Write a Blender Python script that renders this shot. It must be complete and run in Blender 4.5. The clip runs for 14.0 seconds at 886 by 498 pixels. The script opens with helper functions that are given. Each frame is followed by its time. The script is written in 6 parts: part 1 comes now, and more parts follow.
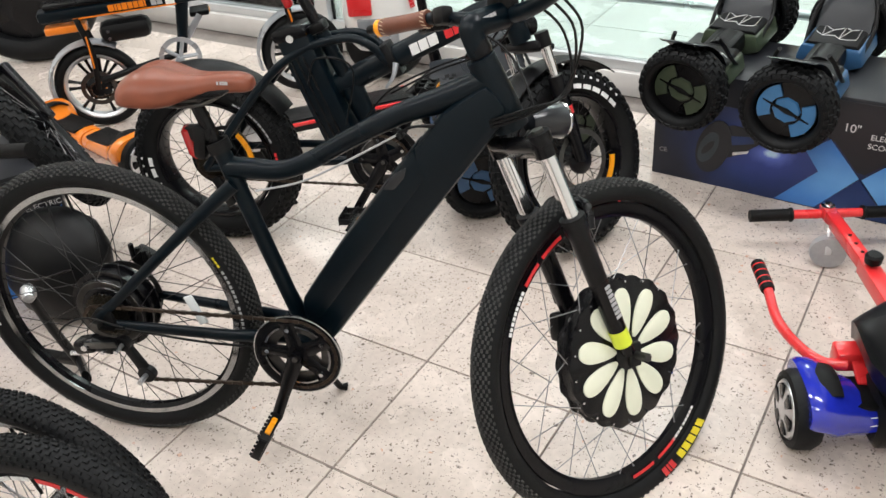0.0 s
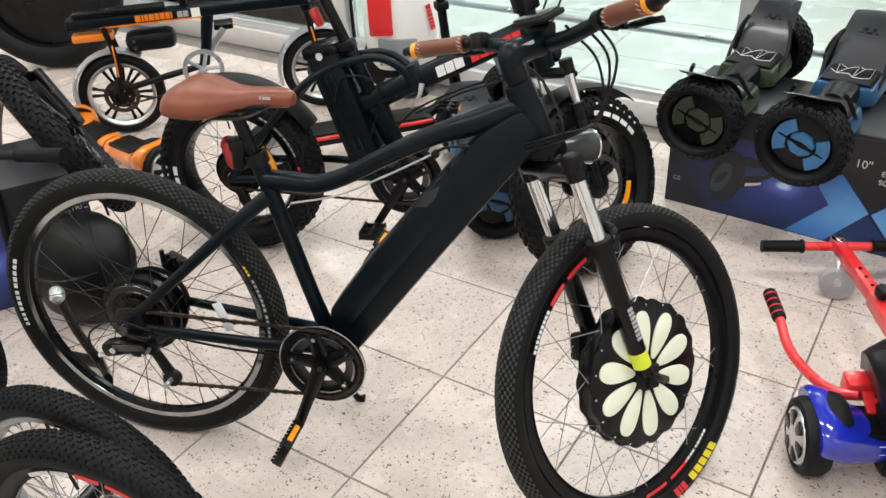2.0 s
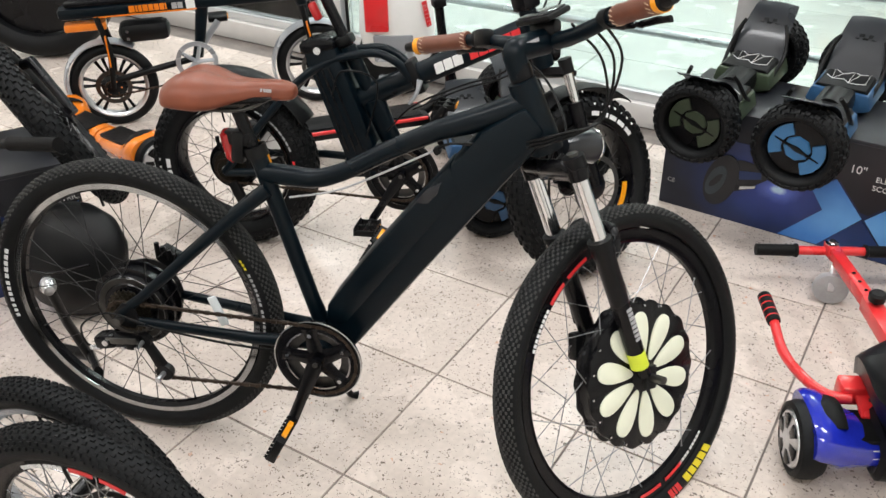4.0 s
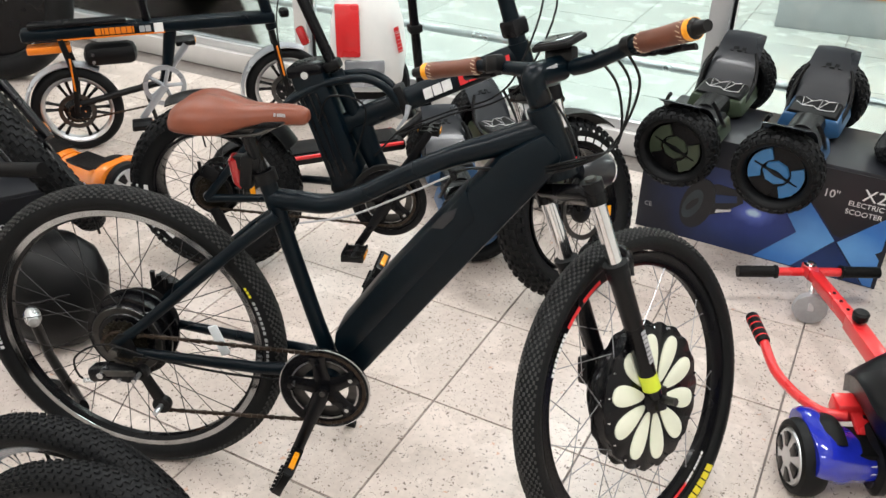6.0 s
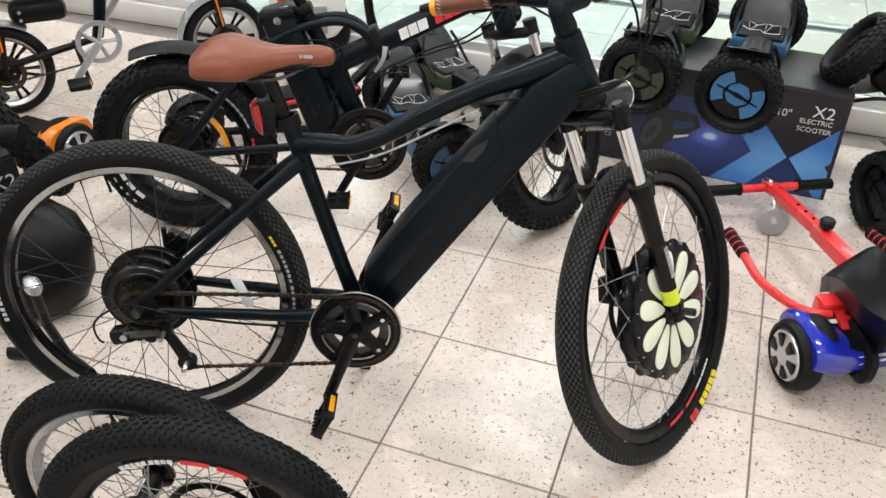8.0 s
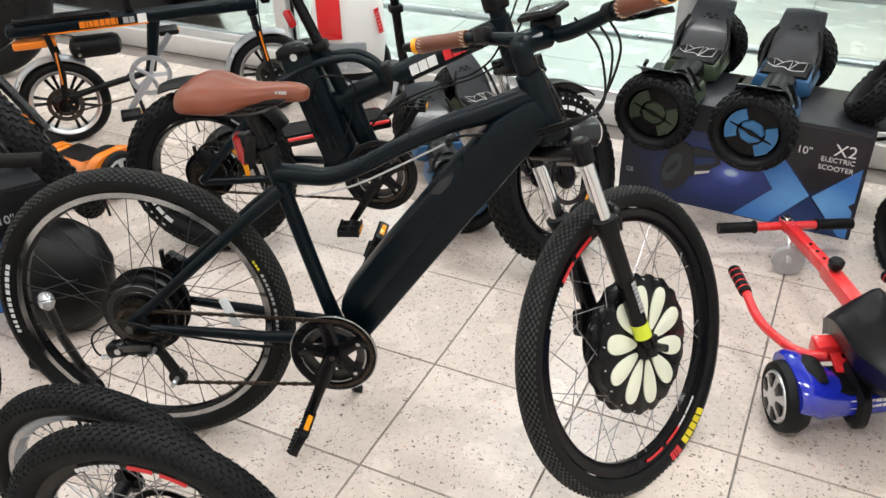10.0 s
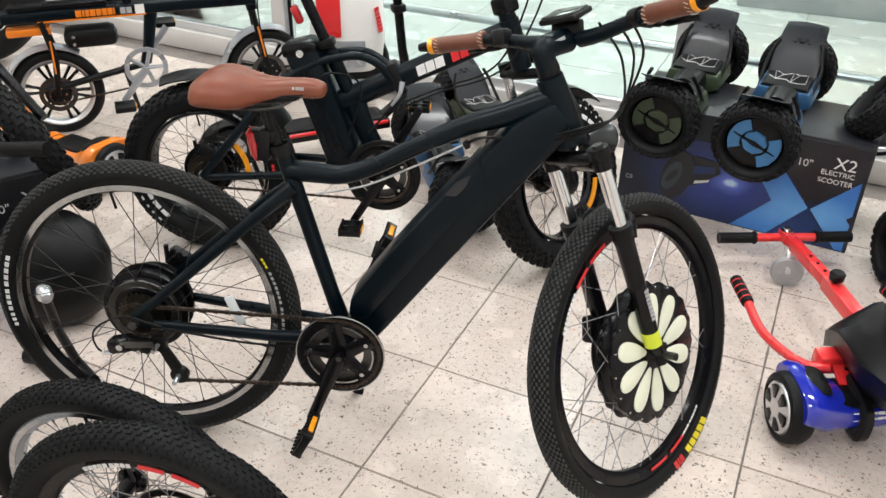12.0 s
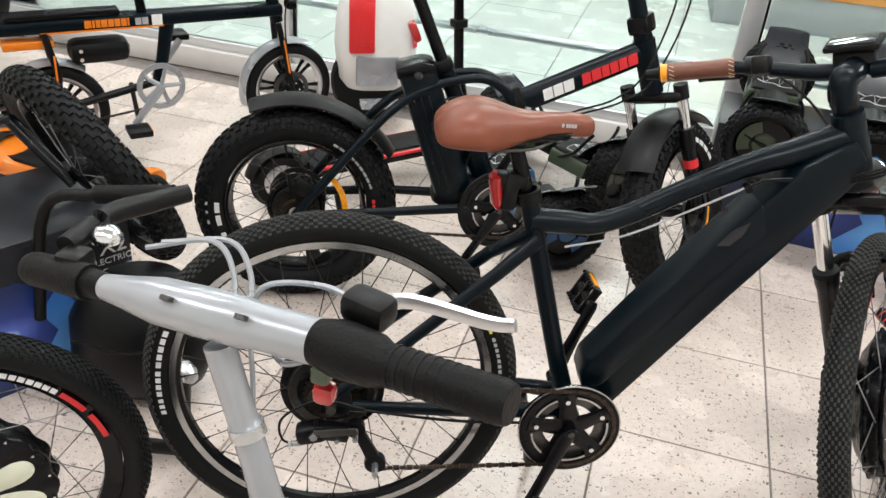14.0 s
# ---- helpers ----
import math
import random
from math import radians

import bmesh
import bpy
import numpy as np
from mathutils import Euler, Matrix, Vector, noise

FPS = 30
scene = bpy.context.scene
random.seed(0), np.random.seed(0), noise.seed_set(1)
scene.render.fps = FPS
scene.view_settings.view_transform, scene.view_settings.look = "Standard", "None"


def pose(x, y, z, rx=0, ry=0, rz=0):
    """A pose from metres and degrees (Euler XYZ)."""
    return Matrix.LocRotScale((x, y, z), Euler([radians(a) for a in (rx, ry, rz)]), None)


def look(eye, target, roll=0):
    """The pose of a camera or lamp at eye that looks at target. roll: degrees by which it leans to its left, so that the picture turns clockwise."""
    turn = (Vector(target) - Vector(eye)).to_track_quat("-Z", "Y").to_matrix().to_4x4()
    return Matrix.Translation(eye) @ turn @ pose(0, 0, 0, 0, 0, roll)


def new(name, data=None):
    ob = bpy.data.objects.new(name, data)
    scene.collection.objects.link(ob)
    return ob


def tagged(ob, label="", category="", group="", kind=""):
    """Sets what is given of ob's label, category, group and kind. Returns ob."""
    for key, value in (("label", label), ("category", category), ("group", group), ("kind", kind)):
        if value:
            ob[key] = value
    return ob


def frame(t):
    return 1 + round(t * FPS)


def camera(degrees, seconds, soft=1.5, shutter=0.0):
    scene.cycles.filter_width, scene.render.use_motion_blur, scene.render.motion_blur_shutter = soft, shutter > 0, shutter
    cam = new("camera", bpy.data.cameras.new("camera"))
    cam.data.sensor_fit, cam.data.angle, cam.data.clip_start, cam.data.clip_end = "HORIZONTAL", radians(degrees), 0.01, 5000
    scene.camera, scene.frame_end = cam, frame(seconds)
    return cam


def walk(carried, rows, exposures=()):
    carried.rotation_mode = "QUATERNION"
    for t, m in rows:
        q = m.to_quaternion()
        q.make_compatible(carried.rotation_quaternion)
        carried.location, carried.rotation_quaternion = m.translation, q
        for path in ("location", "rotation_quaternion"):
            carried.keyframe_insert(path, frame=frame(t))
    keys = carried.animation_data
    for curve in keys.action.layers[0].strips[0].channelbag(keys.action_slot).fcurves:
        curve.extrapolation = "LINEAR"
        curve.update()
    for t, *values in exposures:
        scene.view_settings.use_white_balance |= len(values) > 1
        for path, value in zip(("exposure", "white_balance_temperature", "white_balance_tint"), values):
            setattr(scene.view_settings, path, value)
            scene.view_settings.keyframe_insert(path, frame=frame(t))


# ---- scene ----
cam = camera(55.5, 14.0)
PATH = [
    (0, (0.994, -1.32, 1.455), (0.052, 0.046, 0.339), -5.5),
    (0.5, (0.961, -1.381, 1.464), (0.033, -0.065, 0.278), -3.4),
    (1, (0.948, -1.383, 1.479), (0.027, 0.0, 0.365), -1.9),
    (1.5, (0.95, -1.379, 1.481), (0.024, 0.024, 0.398), -2.3),
    (2, (0.964, -1.389, 1.482), (0.018, 0.005, 0.403), -3.1),
    (2.5, (0.975, -1.398, 1.485), (0.027, -0.009, 0.402), -2.7),
    (3, (0.972, -1.395, 1.478), (0.02, -0.008, 0.396), -2.3),
    (5.3, (0.875, -1.44, 1.472), (0.014, 0.014, 0.402), -0.9),
    (5.5, (0.866, -1.458, 1.47), (0.001, 0.0, 0.409), -1.2),
    (6, (0.805, -1.467, 1.472), (0.0, 0.044, 0.439), 0.6),
    (6.5, (0.717, -1.426, 1.432), (0.014, 0.136, 0.4), 2.0),
    (7, (0.604, -1.415, 1.426), (-0.046, 0.149, 0.362), 1.6),
    (7.5, (0.565, -1.526, 1.436), (-0.038, 0.029, 0.332), 1.3),
    (8, (0.579, -1.616, 1.456), (0.025, -0.06, 0.328), 0.9),
    (8.2, (0.6, -1.632, 1.472), (0.027, -0.079, 0.35), 0.8),
    (10.3, (0.832, -1.567, 1.486), (0.071, -0.054, 0.422), -1.4),
    (10.5, (0.835, -1.567, 1.486), (0.079, -0.051, 0.422), -1.3),
    (11, (0.832, -1.571, 1.484), (0.089, -0.047, 0.422), -0.6),
    (11.5, (0.799, -1.578, 1.476), (0.062, -0.05, 0.416), 0.7),
    (12, (0.743, -1.59, 1.477), (0.036, -0.05, 0.415), 1.2),
    (12.5, (0.6, -1.622, 1.469), (-0.005, -0.032, 0.417), 2.8),
    (13, (0.422, -1.632, 1.428), (-0.006, 0.013, 0.374), 5.7),
    (13.5, (0.169, -1.604, 1.39), (-0.205, 0.05, 0.33), 6.6),
    (14, (-0.023, -1.606, 1.393), (-0.443, 0.055, 0.361), 5.0),
]
walk(cam, [(t, look(eye, target, roll)) for t, eye, target, roll in PATH])

# ---- world and lamps ----
world = bpy.data.worlds.new("world")
scene.world = world
world.use_nodes = True
bg = world.node_tree.nodes["Background"]
bg.inputs[0].default_value = (0.85, 0.93, 1.0, 1)
bg.inputs[1].default_value = 0.08
CEIL = 3.2
scene.view_settings.exposure = 0.0


# ---- materials ----
def mat(name, color, rough=0.5, metal=0.0, vary=0.12, scale=30.0, bump=0.0, bscale=200.0, coat=0.0, spec=0.5, rand=0.0, stain=0.0):
    """A surface with grain at two scales, fine relief, and a slight shift from piece to piece."""
    m = bpy.data.materials.new(name)
    m.use_nodes = True
    nt = m.node_tree
    nd, ln = nt.nodes, nt.links
    b = nd["Principled BSDF"]
    b.inputs["Roughness"].default_value = rough
    b.inputs["Metallic"].default_value = metal
    b.inputs["Specular IOR Level"].default_value = spec
    b.inputs["Coat Weight"].default_value = coat
    b.inputs["Coat Roughness"].default_value = 0.08
    tc = nd.new("ShaderNodeTexCoord")
    n1 = nd.new("ShaderNodeTexNoise")
    n1.inputs["Scale"].default_value, n1.inputs["Detail"].default_value = scale, 5
    n2 = nd.new("ShaderNodeTexNoise")
    n2.inputs["Scale"].default_value, n2.inputs["Detail"].default_value = scale * 0.15, 3
    for n in (n1, n2):
        ln.new(tc.outputs["Object"], n.inputs["Vector"])
    mul = nd.new("ShaderNodeMath")
    mul.operation = "ADD"
    ln.new(n1.outputs["Fac"], mul.inputs[0])
    ln.new(n2.outputs["Fac"], mul.inputs[1])
    mr = nd.new("ShaderNodeMapRange")
    mr.inputs["From Min"].default_value, mr.inputs["From Max"].default_value = 0.6, 1.4
    mr.inputs["To Min"].default_value, mr.inputs["To Max"].default_value = 1 - vary, 1 + vary
    ln.new(mul.outputs[0], mr.inputs["Value"])
    last = mr.outputs[0]
    if rand:
        oi = nd.new("ShaderNodeObjectInfo")
        mr2 = nd.new("ShaderNodeMapRange")
        mr2.inputs["To Min"].default_value, mr2.inputs["To Max"].default_value = 1 - rand, 1 + rand
        ln.new(oi.outputs["Random"], mr2.inputs["Value"])
        mm = nd.new("ShaderNodeMath")
        mm.operation = "MULTIPLY"
        ln.new(last, mm.inputs[0])
        ln.new(mr2.outputs[0], mm.inputs[1])
        last = mm.outputs[0]
    vm = nd.new("ShaderNodeVectorMath")
    vm.operation = "SCALE"
    vm.inputs[0].default_value = color
    ln.new(last, vm.inputs["Scale"])
    ln.new(vm.outputs[0], b.inputs["Base Color"])
    rr = nd.new("ShaderNodeMapRange")
    rr.inputs["From Min"].default_value, rr.inputs["From Max"].default_value = 0.3, 0.7
    rr.inputs["To Min"].default_value, rr.inputs["To Max"].default_value = max(0.02, rough - 0.07 - stain), min(1, rough + 0.07 + stain)
    ln.new(n2.outputs["Fac"], rr.inputs["Value"])
    ln.new(rr.outputs[0], b.inputs["Roughness"])
    if bump:
        bn = nd.new("ShaderNodeTexNoise")
        bn.inputs["Scale"].default_value, bn.inputs["Detail"].default_value = bscale, 3
        ln.new(tc.outputs["Object"], bn.inputs["Vector"])
        bp = nd.new("ShaderNodeBump")
        bp.inputs["Strength"].default_value, bp.inputs["Distance"].default_value = bump, 0.002
        ln.new(bn.outputs["Fac"], bp.inputs["Height"])
        ln.new(bp.outputs[0], b.inputs["Normal"])
    return m


def tile_mat(name, color, speck, rough, amount=0.5):
    """Polished terrazzo tile with dark and pinkish specks, dust, faint scuffs and painted-in mottled shade."""
    m = bpy.data.materials.new(name)
    m.use_nodes = True
    nd, ln = m.node_tree.nodes, m.node_tree.links
    b = nd["Principled BSDF"]
    geo = nd.new("ShaderNodeNewGeometry")
    oi = nd.new("ShaderNodeObjectInfo")
    big = nd.new("ShaderNodeTexNoise")
    big.inputs["Scale"].default_value, big.inputs["Detail"].default_value = 5, 6
    ln.new(geo.outputs["Position"], big.inputs["Vector"])
    fine = nd.new("ShaderNodeTexNoise")
    fine.inputs["Scale"].default_value, fine.inputs["Detail"].default_value = 60, 4
    ln.new(geo.outputs["Position"], fine.inputs["Vector"])
    # tone: clouds (deepened to paint in soft mottled shade), grain and a step from tile to tile
    add = nd.new("ShaderNodeMath")
    add.operation = "ADD"
    ln.new(big.outputs["Fac"], add.inputs[0])
    ln.new(fine.outputs["Fac"], add.inputs[1])
    add2 = nd.new("ShaderNodeMath")
    add2.operation = "MULTIPLY_ADD"
    ln.new(oi.outputs["Random"], add2.inputs[0])
    add2.inputs[1].default_value = 0.35
    ln.new(add.outputs[0], add2.inputs[2])
    cr = nd.new("ShaderNodeValToRGB")
    cr.color_ramp.elements[0].position, cr.color_ramp.elements[1].position = 0.45, 0.95
    cr.color_ramp.elements[0].color = (*[c * 0.80 for c in color], 1)
    cr.color_ramp.elements[1].color = (*[min(0.95, c * 1.06) for c in color], 1)
    mr = nd.new("ShaderNodeMath")
    mr.operation = "MULTIPLY"
    mr.inputs[1].default_value = 0.55
    ln.new(add2.outputs[0], mr.inputs[0])
    ln.new(mr.outputs[0], cr.inputs[0])
    col = cr.outputs[0]
    warp = nd.new("ShaderNodeTexNoise")
    warp.inputs["Scale"].default_value = 90
    ln.new(geo.outputs["Position"], warp.inputs["Vector"])
    wv = nd.new("ShaderNodeVectorMath")
    wv.operation = "MULTIPLY_ADD"
    wv.inputs[1].default_value = (0.02, 0.02, 0.0)
    ln.new(warp.outputs["Color"], wv.inputs[0])
    ln.new(geo.outputs["Position"], wv.inputs[2])
    for sc, size, tint, keep in ((125, 0.40, speck, 0.42), (225, 0.38, [c * 1.5 for c in speck], 0.45), (38, 0.2, (0.55, 0.33, 0.24), 0.18)):
        v = nd.new("ShaderNodeTexVoronoi")
        v.inputs["Scale"].default_value = sc
        ln.new(wv.outputs[0], v.inputs["Vector"])
        sep = nd.new("ShaderNodeSeparateColor")
        ln.new(v.outputs["Color"], sep.inputs[0])
        # each chip has its own size, and only some cells hold one
        sz = nd.new("ShaderNodeMath")
        sz.operation = "MULTIPLY"
        ln.new(sep.outputs[1], sz.inputs[0])
        sz.inputs[1].default_value = size
        lt = nd.new("ShaderNodeMath")
        lt.operation = "LESS_THAN"
        ln.new(v.outputs["Distance"], lt.inputs[0])
        ln.new(sz.outputs[0], lt.inputs[1])
        kp = nd.new("ShaderNodeMath")
        kp.operation = "LESS_THAN"
        ln.new(sep.outputs[0], kp.inputs[0])
        kp.inputs[1].default_value = keep * amount * 2
        mu = nd.new("ShaderNodeMath")
        mu.operation = "MULTIPLY"
        ln.new(lt.outputs[0], mu.inputs[0])
        ln.new(kp.outputs[0], mu.inputs[1])
        mu2 = nd.new("ShaderNodeMath")
        mu2.operation = "MULTIPLY"
        mu2.inputs[1].default_value = 0.85
        ln.new(mu.outputs[0], mu2.inputs[0])
        mx = nd.new("ShaderNodeMix")
        mx.data_type = "RGBA"
        ln.new(mu2.outputs[0], mx.inputs["Factor"])
        ln.new(col, mx.inputs["A"])
        mx.inputs["B"].default_value = (*tint, 1)
        col = mx.outputs["Result"]
    ln.new(col, b.inputs["Base Color"])
    rr = nd.new("ShaderNodeMapRange")
    rr.inputs["From Min"].default_value, rr.inputs["From Max"].default_value = 0.3, 0.7
    rr.inputs["To Min"].default_value, rr.inputs["To Max"].default_value = rough - 0.08, rough + 0.14
    ln.new(big.outputs["Fac"], rr.inputs["Value"])
    ln.new(rr.outputs[0], b.inputs["Roughness"])
    return m


def glass_mat(name, tint=(0.87, 0.93, 0.92)):
    m = bpy.data.materials.new(name)
    m.use_nodes = True
    nd, ln = m.node_tree.nodes, m.node_tree.links
    nd.remove(nd["Principled BSDF"])
    out = nd["Material Output"]
    tr = nd.new("ShaderNodeBsdfTransparent")
    tr.inputs[0].default_value = (*tint, 1)
    gl = nd.new("ShaderNodeBsdfGlossy")
    gl.inputs["Roughness"].default_value = 0.02
    fr = nd.new("ShaderNodeFresnel")
    fr.inputs[0].default_value = 1.45
    mx = nd.new("ShaderNodeMixShader")
    ln.new(fr.outputs[0], mx.inputs[0])
    ln.new(tr.outputs[0], mx.inputs[1])
    ln.new(gl.outputs[0], mx.inputs[2])
    ln.new(mx.outputs[0], out.inputs[0])
    return m


def glow_mat(name, color, strength):
    m = bpy.data.materials.new(name)
    m.use_nodes = True
    b = m.node_tree.nodes["Principled BSDF"]
    b.inputs["Base Color"].default_value = (0.9, 0.9, 0.9, 1)
    b.inputs["Emission Color"].default_value = (*color, 1)
    b.inputs["Emission Strength"].default_value = strength
    return m


M_FRAME = mat("satin_black_paint", (0.0010, 0.0042, 0.0072), 0.31, 0, 0.2, 40, 0.05, 900, spec=0.17)
M_GLOSS = mat("gloss_black_paint", (0.003, 0.003, 0.004), 0.25, 0, 0.15, 40, coat=0.03, spec=0.2)
M_RUBBER = mat("tyre_rubber", (0.0036, 0.004, 0.0046), 0.58, 0, 0.3, 60, 0.25, 500, spec=0.2)
M_RUBBER_DUSTY = mat("dusty_tyre_rubber", (0.043, 0.0435, 0.0425), 0.8, 0, 0.35, 50, 0.25, 500, spec=0.2)
M_PLASTIC = mat("black_plastic", (0.0032, 0.0033, 0.0038), 0.40, 0, 0.2, 60, 0.15, 700, spec=0.22)
M_GRIP = mat("ribbed_black_rubber", (0.0045, 0.0044, 0.0046), 0.5, 0, 0.3, 60, 0.4, 400, spec=0.14)
M_CHROME = mat("chrome", (0.75, 0.76, 0.78), 0.12, 1.0, 0.05, 20)
M_ALU = mat("brushed_aluminium", (0.62, 0.63, 0.65), 0.32, 0.9, 0.08, 30, 0.1, 600)
M_ALUPAINT = mat("silver_paint", (0.38, 0.40, 0.43), 0.3, 0.5, 0.06, 30, coat=0.2)
M_STEEL = mat("dark_steel", (0.09, 0.088, 0.085), 0.38, 0.9, 0.3, 80)
M_COG = mat("greased_sprocket_steel", (0.045, 0.038, 0.027), 0.42, 0.8, 0.35, 120)
M_BRAKE = mat("machined_brake_track", (0.42, 0.43, 0.44), 0.2, 1.0, 0.2, 60)
M_GUARD = mat("smooth_black_plastic", (0.008, 0.010, 0.014), 0.30, 0, 0.2, 20, coat=0.2, spec=0.45)
M_CHAIN = mat("oiled_chain", (0.055, 0.04, 0.03), 0.45, 0.8, 0.4, 120)
M_SPOKE = mat("spoke_steel", (0.30, 0.30, 0.31), 0.3, 0.9, 0.2, 80)
M_SPOKE_BLACK = mat("black_spoke", (0.02, 0.02, 0.02), 0.35, 0.5, 0.2, 80)
M_LEATHER = mat("brown_saddle_vinyl", (0.165, 0.043, 0.020), 0.37, 0, 0.18, 25, 0.12, 450, spec=0.38)
M_LEATHER_EDGE = mat("brown_grip_leather", (0.13, 0.042, 0.022), 0.42, 0, 0.25, 40, 0.2, 350)
M_STITCH = mat("pale_thread", (0.55, 0.42, 0.3), 0.7)
M_WHITE = mat("white_paint", (0.78, 0.78, 0.76), 0.35, 0, 0.03, 30)
M_PETAL = mat("cream_plastic", (0.74, 0.76, 0.62), 0.4, 0, 0.04, 40)
M_PRINT_WHITE = mat("white_print", (0.72, 0.72, 0.72), 0.5, 0, 0.12, 90)
M_PRINT_GREY = mat("grey_print", (0.35, 0.35, 0.36), 0.5, 0, 0.12, 90)
M_PRINT_RED = mat("red_print", (0.62, 0.02, 0.025), 0.45, 0, 0.1, 90)
M_PRINT_YELLOW = mat("yellow_print", (0.72, 0.6, 0.02), 0.5, 0, 0.1, 90)
M_YELLOW = mat("yellow_label", (0.62, 0.72, 0.04), 0.4, 0, 0.05, 60)
M_AMBER = mat("amber_reflector", (0.85, 0.33, 0.01), 0.25, 0, 0.08, 90, coat=0.5)
M_REDLENS = mat("red_lens", (0.36, 0.01, 0.012), 0.18, 0, 0.08, 90, coat=0.6)
M_RED = mat("red_paint", (0.68, 0.025, 0.028), 0.3, 0, 0.05, 30, coat=0.4)
M_ORANGE = mat("orange_plastic", (0.72, 0.19, 0.012), 0.28, 0, 0.06, 30, coat=0.4)
M_BLUE_GLOSS = mat("blue_gloss_plastic", (0.012, 0.022, 0.36), 0.14, 0, 0.15, 60, coat=0.7)
M_BLUE = mat("blue_plastic", (0.035, 0.16, 0.36), 0.35, 0, 0.08, 40)
M_BLUE_DARK = mat("dark_blue_plastic", (0.02, 0.075, 0.17), 0.38, 0, 0.1, 40)
M_GREEN = mat("olive_plastic", (0.035, 0.05, 0.028), 0.38, 0, 0.1, 40)

def glow_print(name, centre, stops, stretch=(1.0, 1.0, 1.6)):
    """Printed artwork: a star of light that fades through blue into black card, with clouds."""
    m = bpy.data.materials.new(name)
    m.use_nodes = True
    nd, ln = m.node_tree.nodes, m.node_tree.links
    b = nd["Principled BSDF"]
    b.inputs["Roughness"].default_value = 0.34
    tc = nd.new("ShaderNodeTexCoord")
    off = nd.new("ShaderNodeVectorMath")
    off.operation = "SUBTRACT"
    off.inputs[1].default_value = centre
    ln.new(tc.outputs["Object"], off.inputs[0])
    sc = nd.new("ShaderNodeVectorMath")
    sc.operation = "MULTIPLY"
    sc.inputs[1].default_value = stretch
    ln.new(off.outputs[0], sc.inputs[0])
    le = nd.new("ShaderNodeVectorMath")
    le.operation = "LENGTH"
    ln.new(sc.outputs[0], le.inputs[0])
    no = nd.new("ShaderNodeTexNoise")
    no.inputs["Scale"].default_value, no.inputs["Detail"].default_value = 9, 4
    ln.new(tc.outputs["Object"], no.inputs["Vector"])
    ad = nd.new("ShaderNodeMath")
    ad.operation = "MULTIPLY_ADD"
    ln.new(no.outputs["Fac"], ad.inputs[0])
    ad.inputs[1].default_value = 0.12
    ln.new(le.outputs["Value"], ad.inputs[2])
    cr = nd.new("ShaderNodeValToRGB")
    e = cr.color_ramp.elements
    e[0].position, e[0].color = stops[0][0], (*stops[0][1], 1)
    e[1].position, e[1].color = stops[-1][0], (*stops[-1][1], 1)
    for p, c in stops[1:-1]:
        q = e.new(p)
        q.color = (*c, 1)
    ln.new(ad.outputs[0], cr.inputs[0])
    ln.new(cr.outputs[0], b.inputs["Base Color"])
    return m


M_CARD_GLOW = glow_print("printed_blue_glow", (-0.01, 0, 0.155), ((0.055, (0.55, 0.75, 0.95)), (0.075, (0.10, 0.16, 0.62)), (0.14, (0.022, 0.05, 0.26)), (0.26, (0.010, 0.026, 0.11)), (0.42, (0.005, 0.008, 0.02))))
M_CARD_SHADE = glow_print("printed_blue_bands", (0.25, 0, 0.10), ((0.05, (0.16, 0.42, 0.80)), (0.20, (0.05, 0.20, 0.56)), (0.36, (0.02, 0.08, 0.30))), (0.6, 1.0, 1.4))
M_CARD = mat("printed_black_card", (0.011, 0.012, 0.016), 0.4, 0, 0.2, 20)
M_CARD_DIM = mat("printed_grey_card", (0.035, 0.05, 0.06), 0.4, 0, 0.3, 30)
M_CARD_NAVY = mat("printed_navy_card", (0.010, 0.032, 0.125), 0.36, 0, 0.35, 8)
M_CLEAR = mat("clear_plastic_reflector", (0.7, 0.74, 0.76), 0.15, 0, 0.05, 90, coat=0.5)
M_SCREEN = mat("display_glass", (0.03, 0.033, 0.036), 0.06, 0, 0.05, 20, coat=1.0)
M_LAMPGLASS = mat("headlamp_lens", (0.06, 0.066, 0.07), 0.1, 0, 0.05, 30, coat=0.8)
M_ALUFRAME = mat("window_aluminium", (0.6, 0.61, 0.62), 0.35, 0.5, 0.05, 20)
M_SILL = mat("painted_sill", (0.62, 0.60, 0.58), 0.4, 0, 0.06, 12)
M_WALL = mat("painted_wall", (0.72, 0.70, 0.66), 0.6, 0, 0.04, 8)
M_CEIL = mat("ceiling_panels", (0.78, 0.78, 0.77), 0.7, 0, 0.03, 8)
M_GROUT = mat("grey_grout", (0.19, 0.165, 0.15), 0.85, 0, 0.25, 60)
M_TILE = tile_mat("terrazzo_tile", (0.65, 0.562, 0.503), (0.095, 0.07, 0.056), 0.22)
M_MALLTILE = tile_mat("mall_floor_tile", (0.66, 0.68, 0.65), (0.45, 0.42, 0.38), 0.2, 0.2)
M_GLASS = glass_mat("shop_glass")
M_ORANGEWALL = mat("orange_fascia", (0.85, 0.33, 0.05), 0.4, 0, 0.04, 6)
M_GLOW = glow_mat("lamp_diffuser", (1.0, 0.96, 0.9), 6.0)


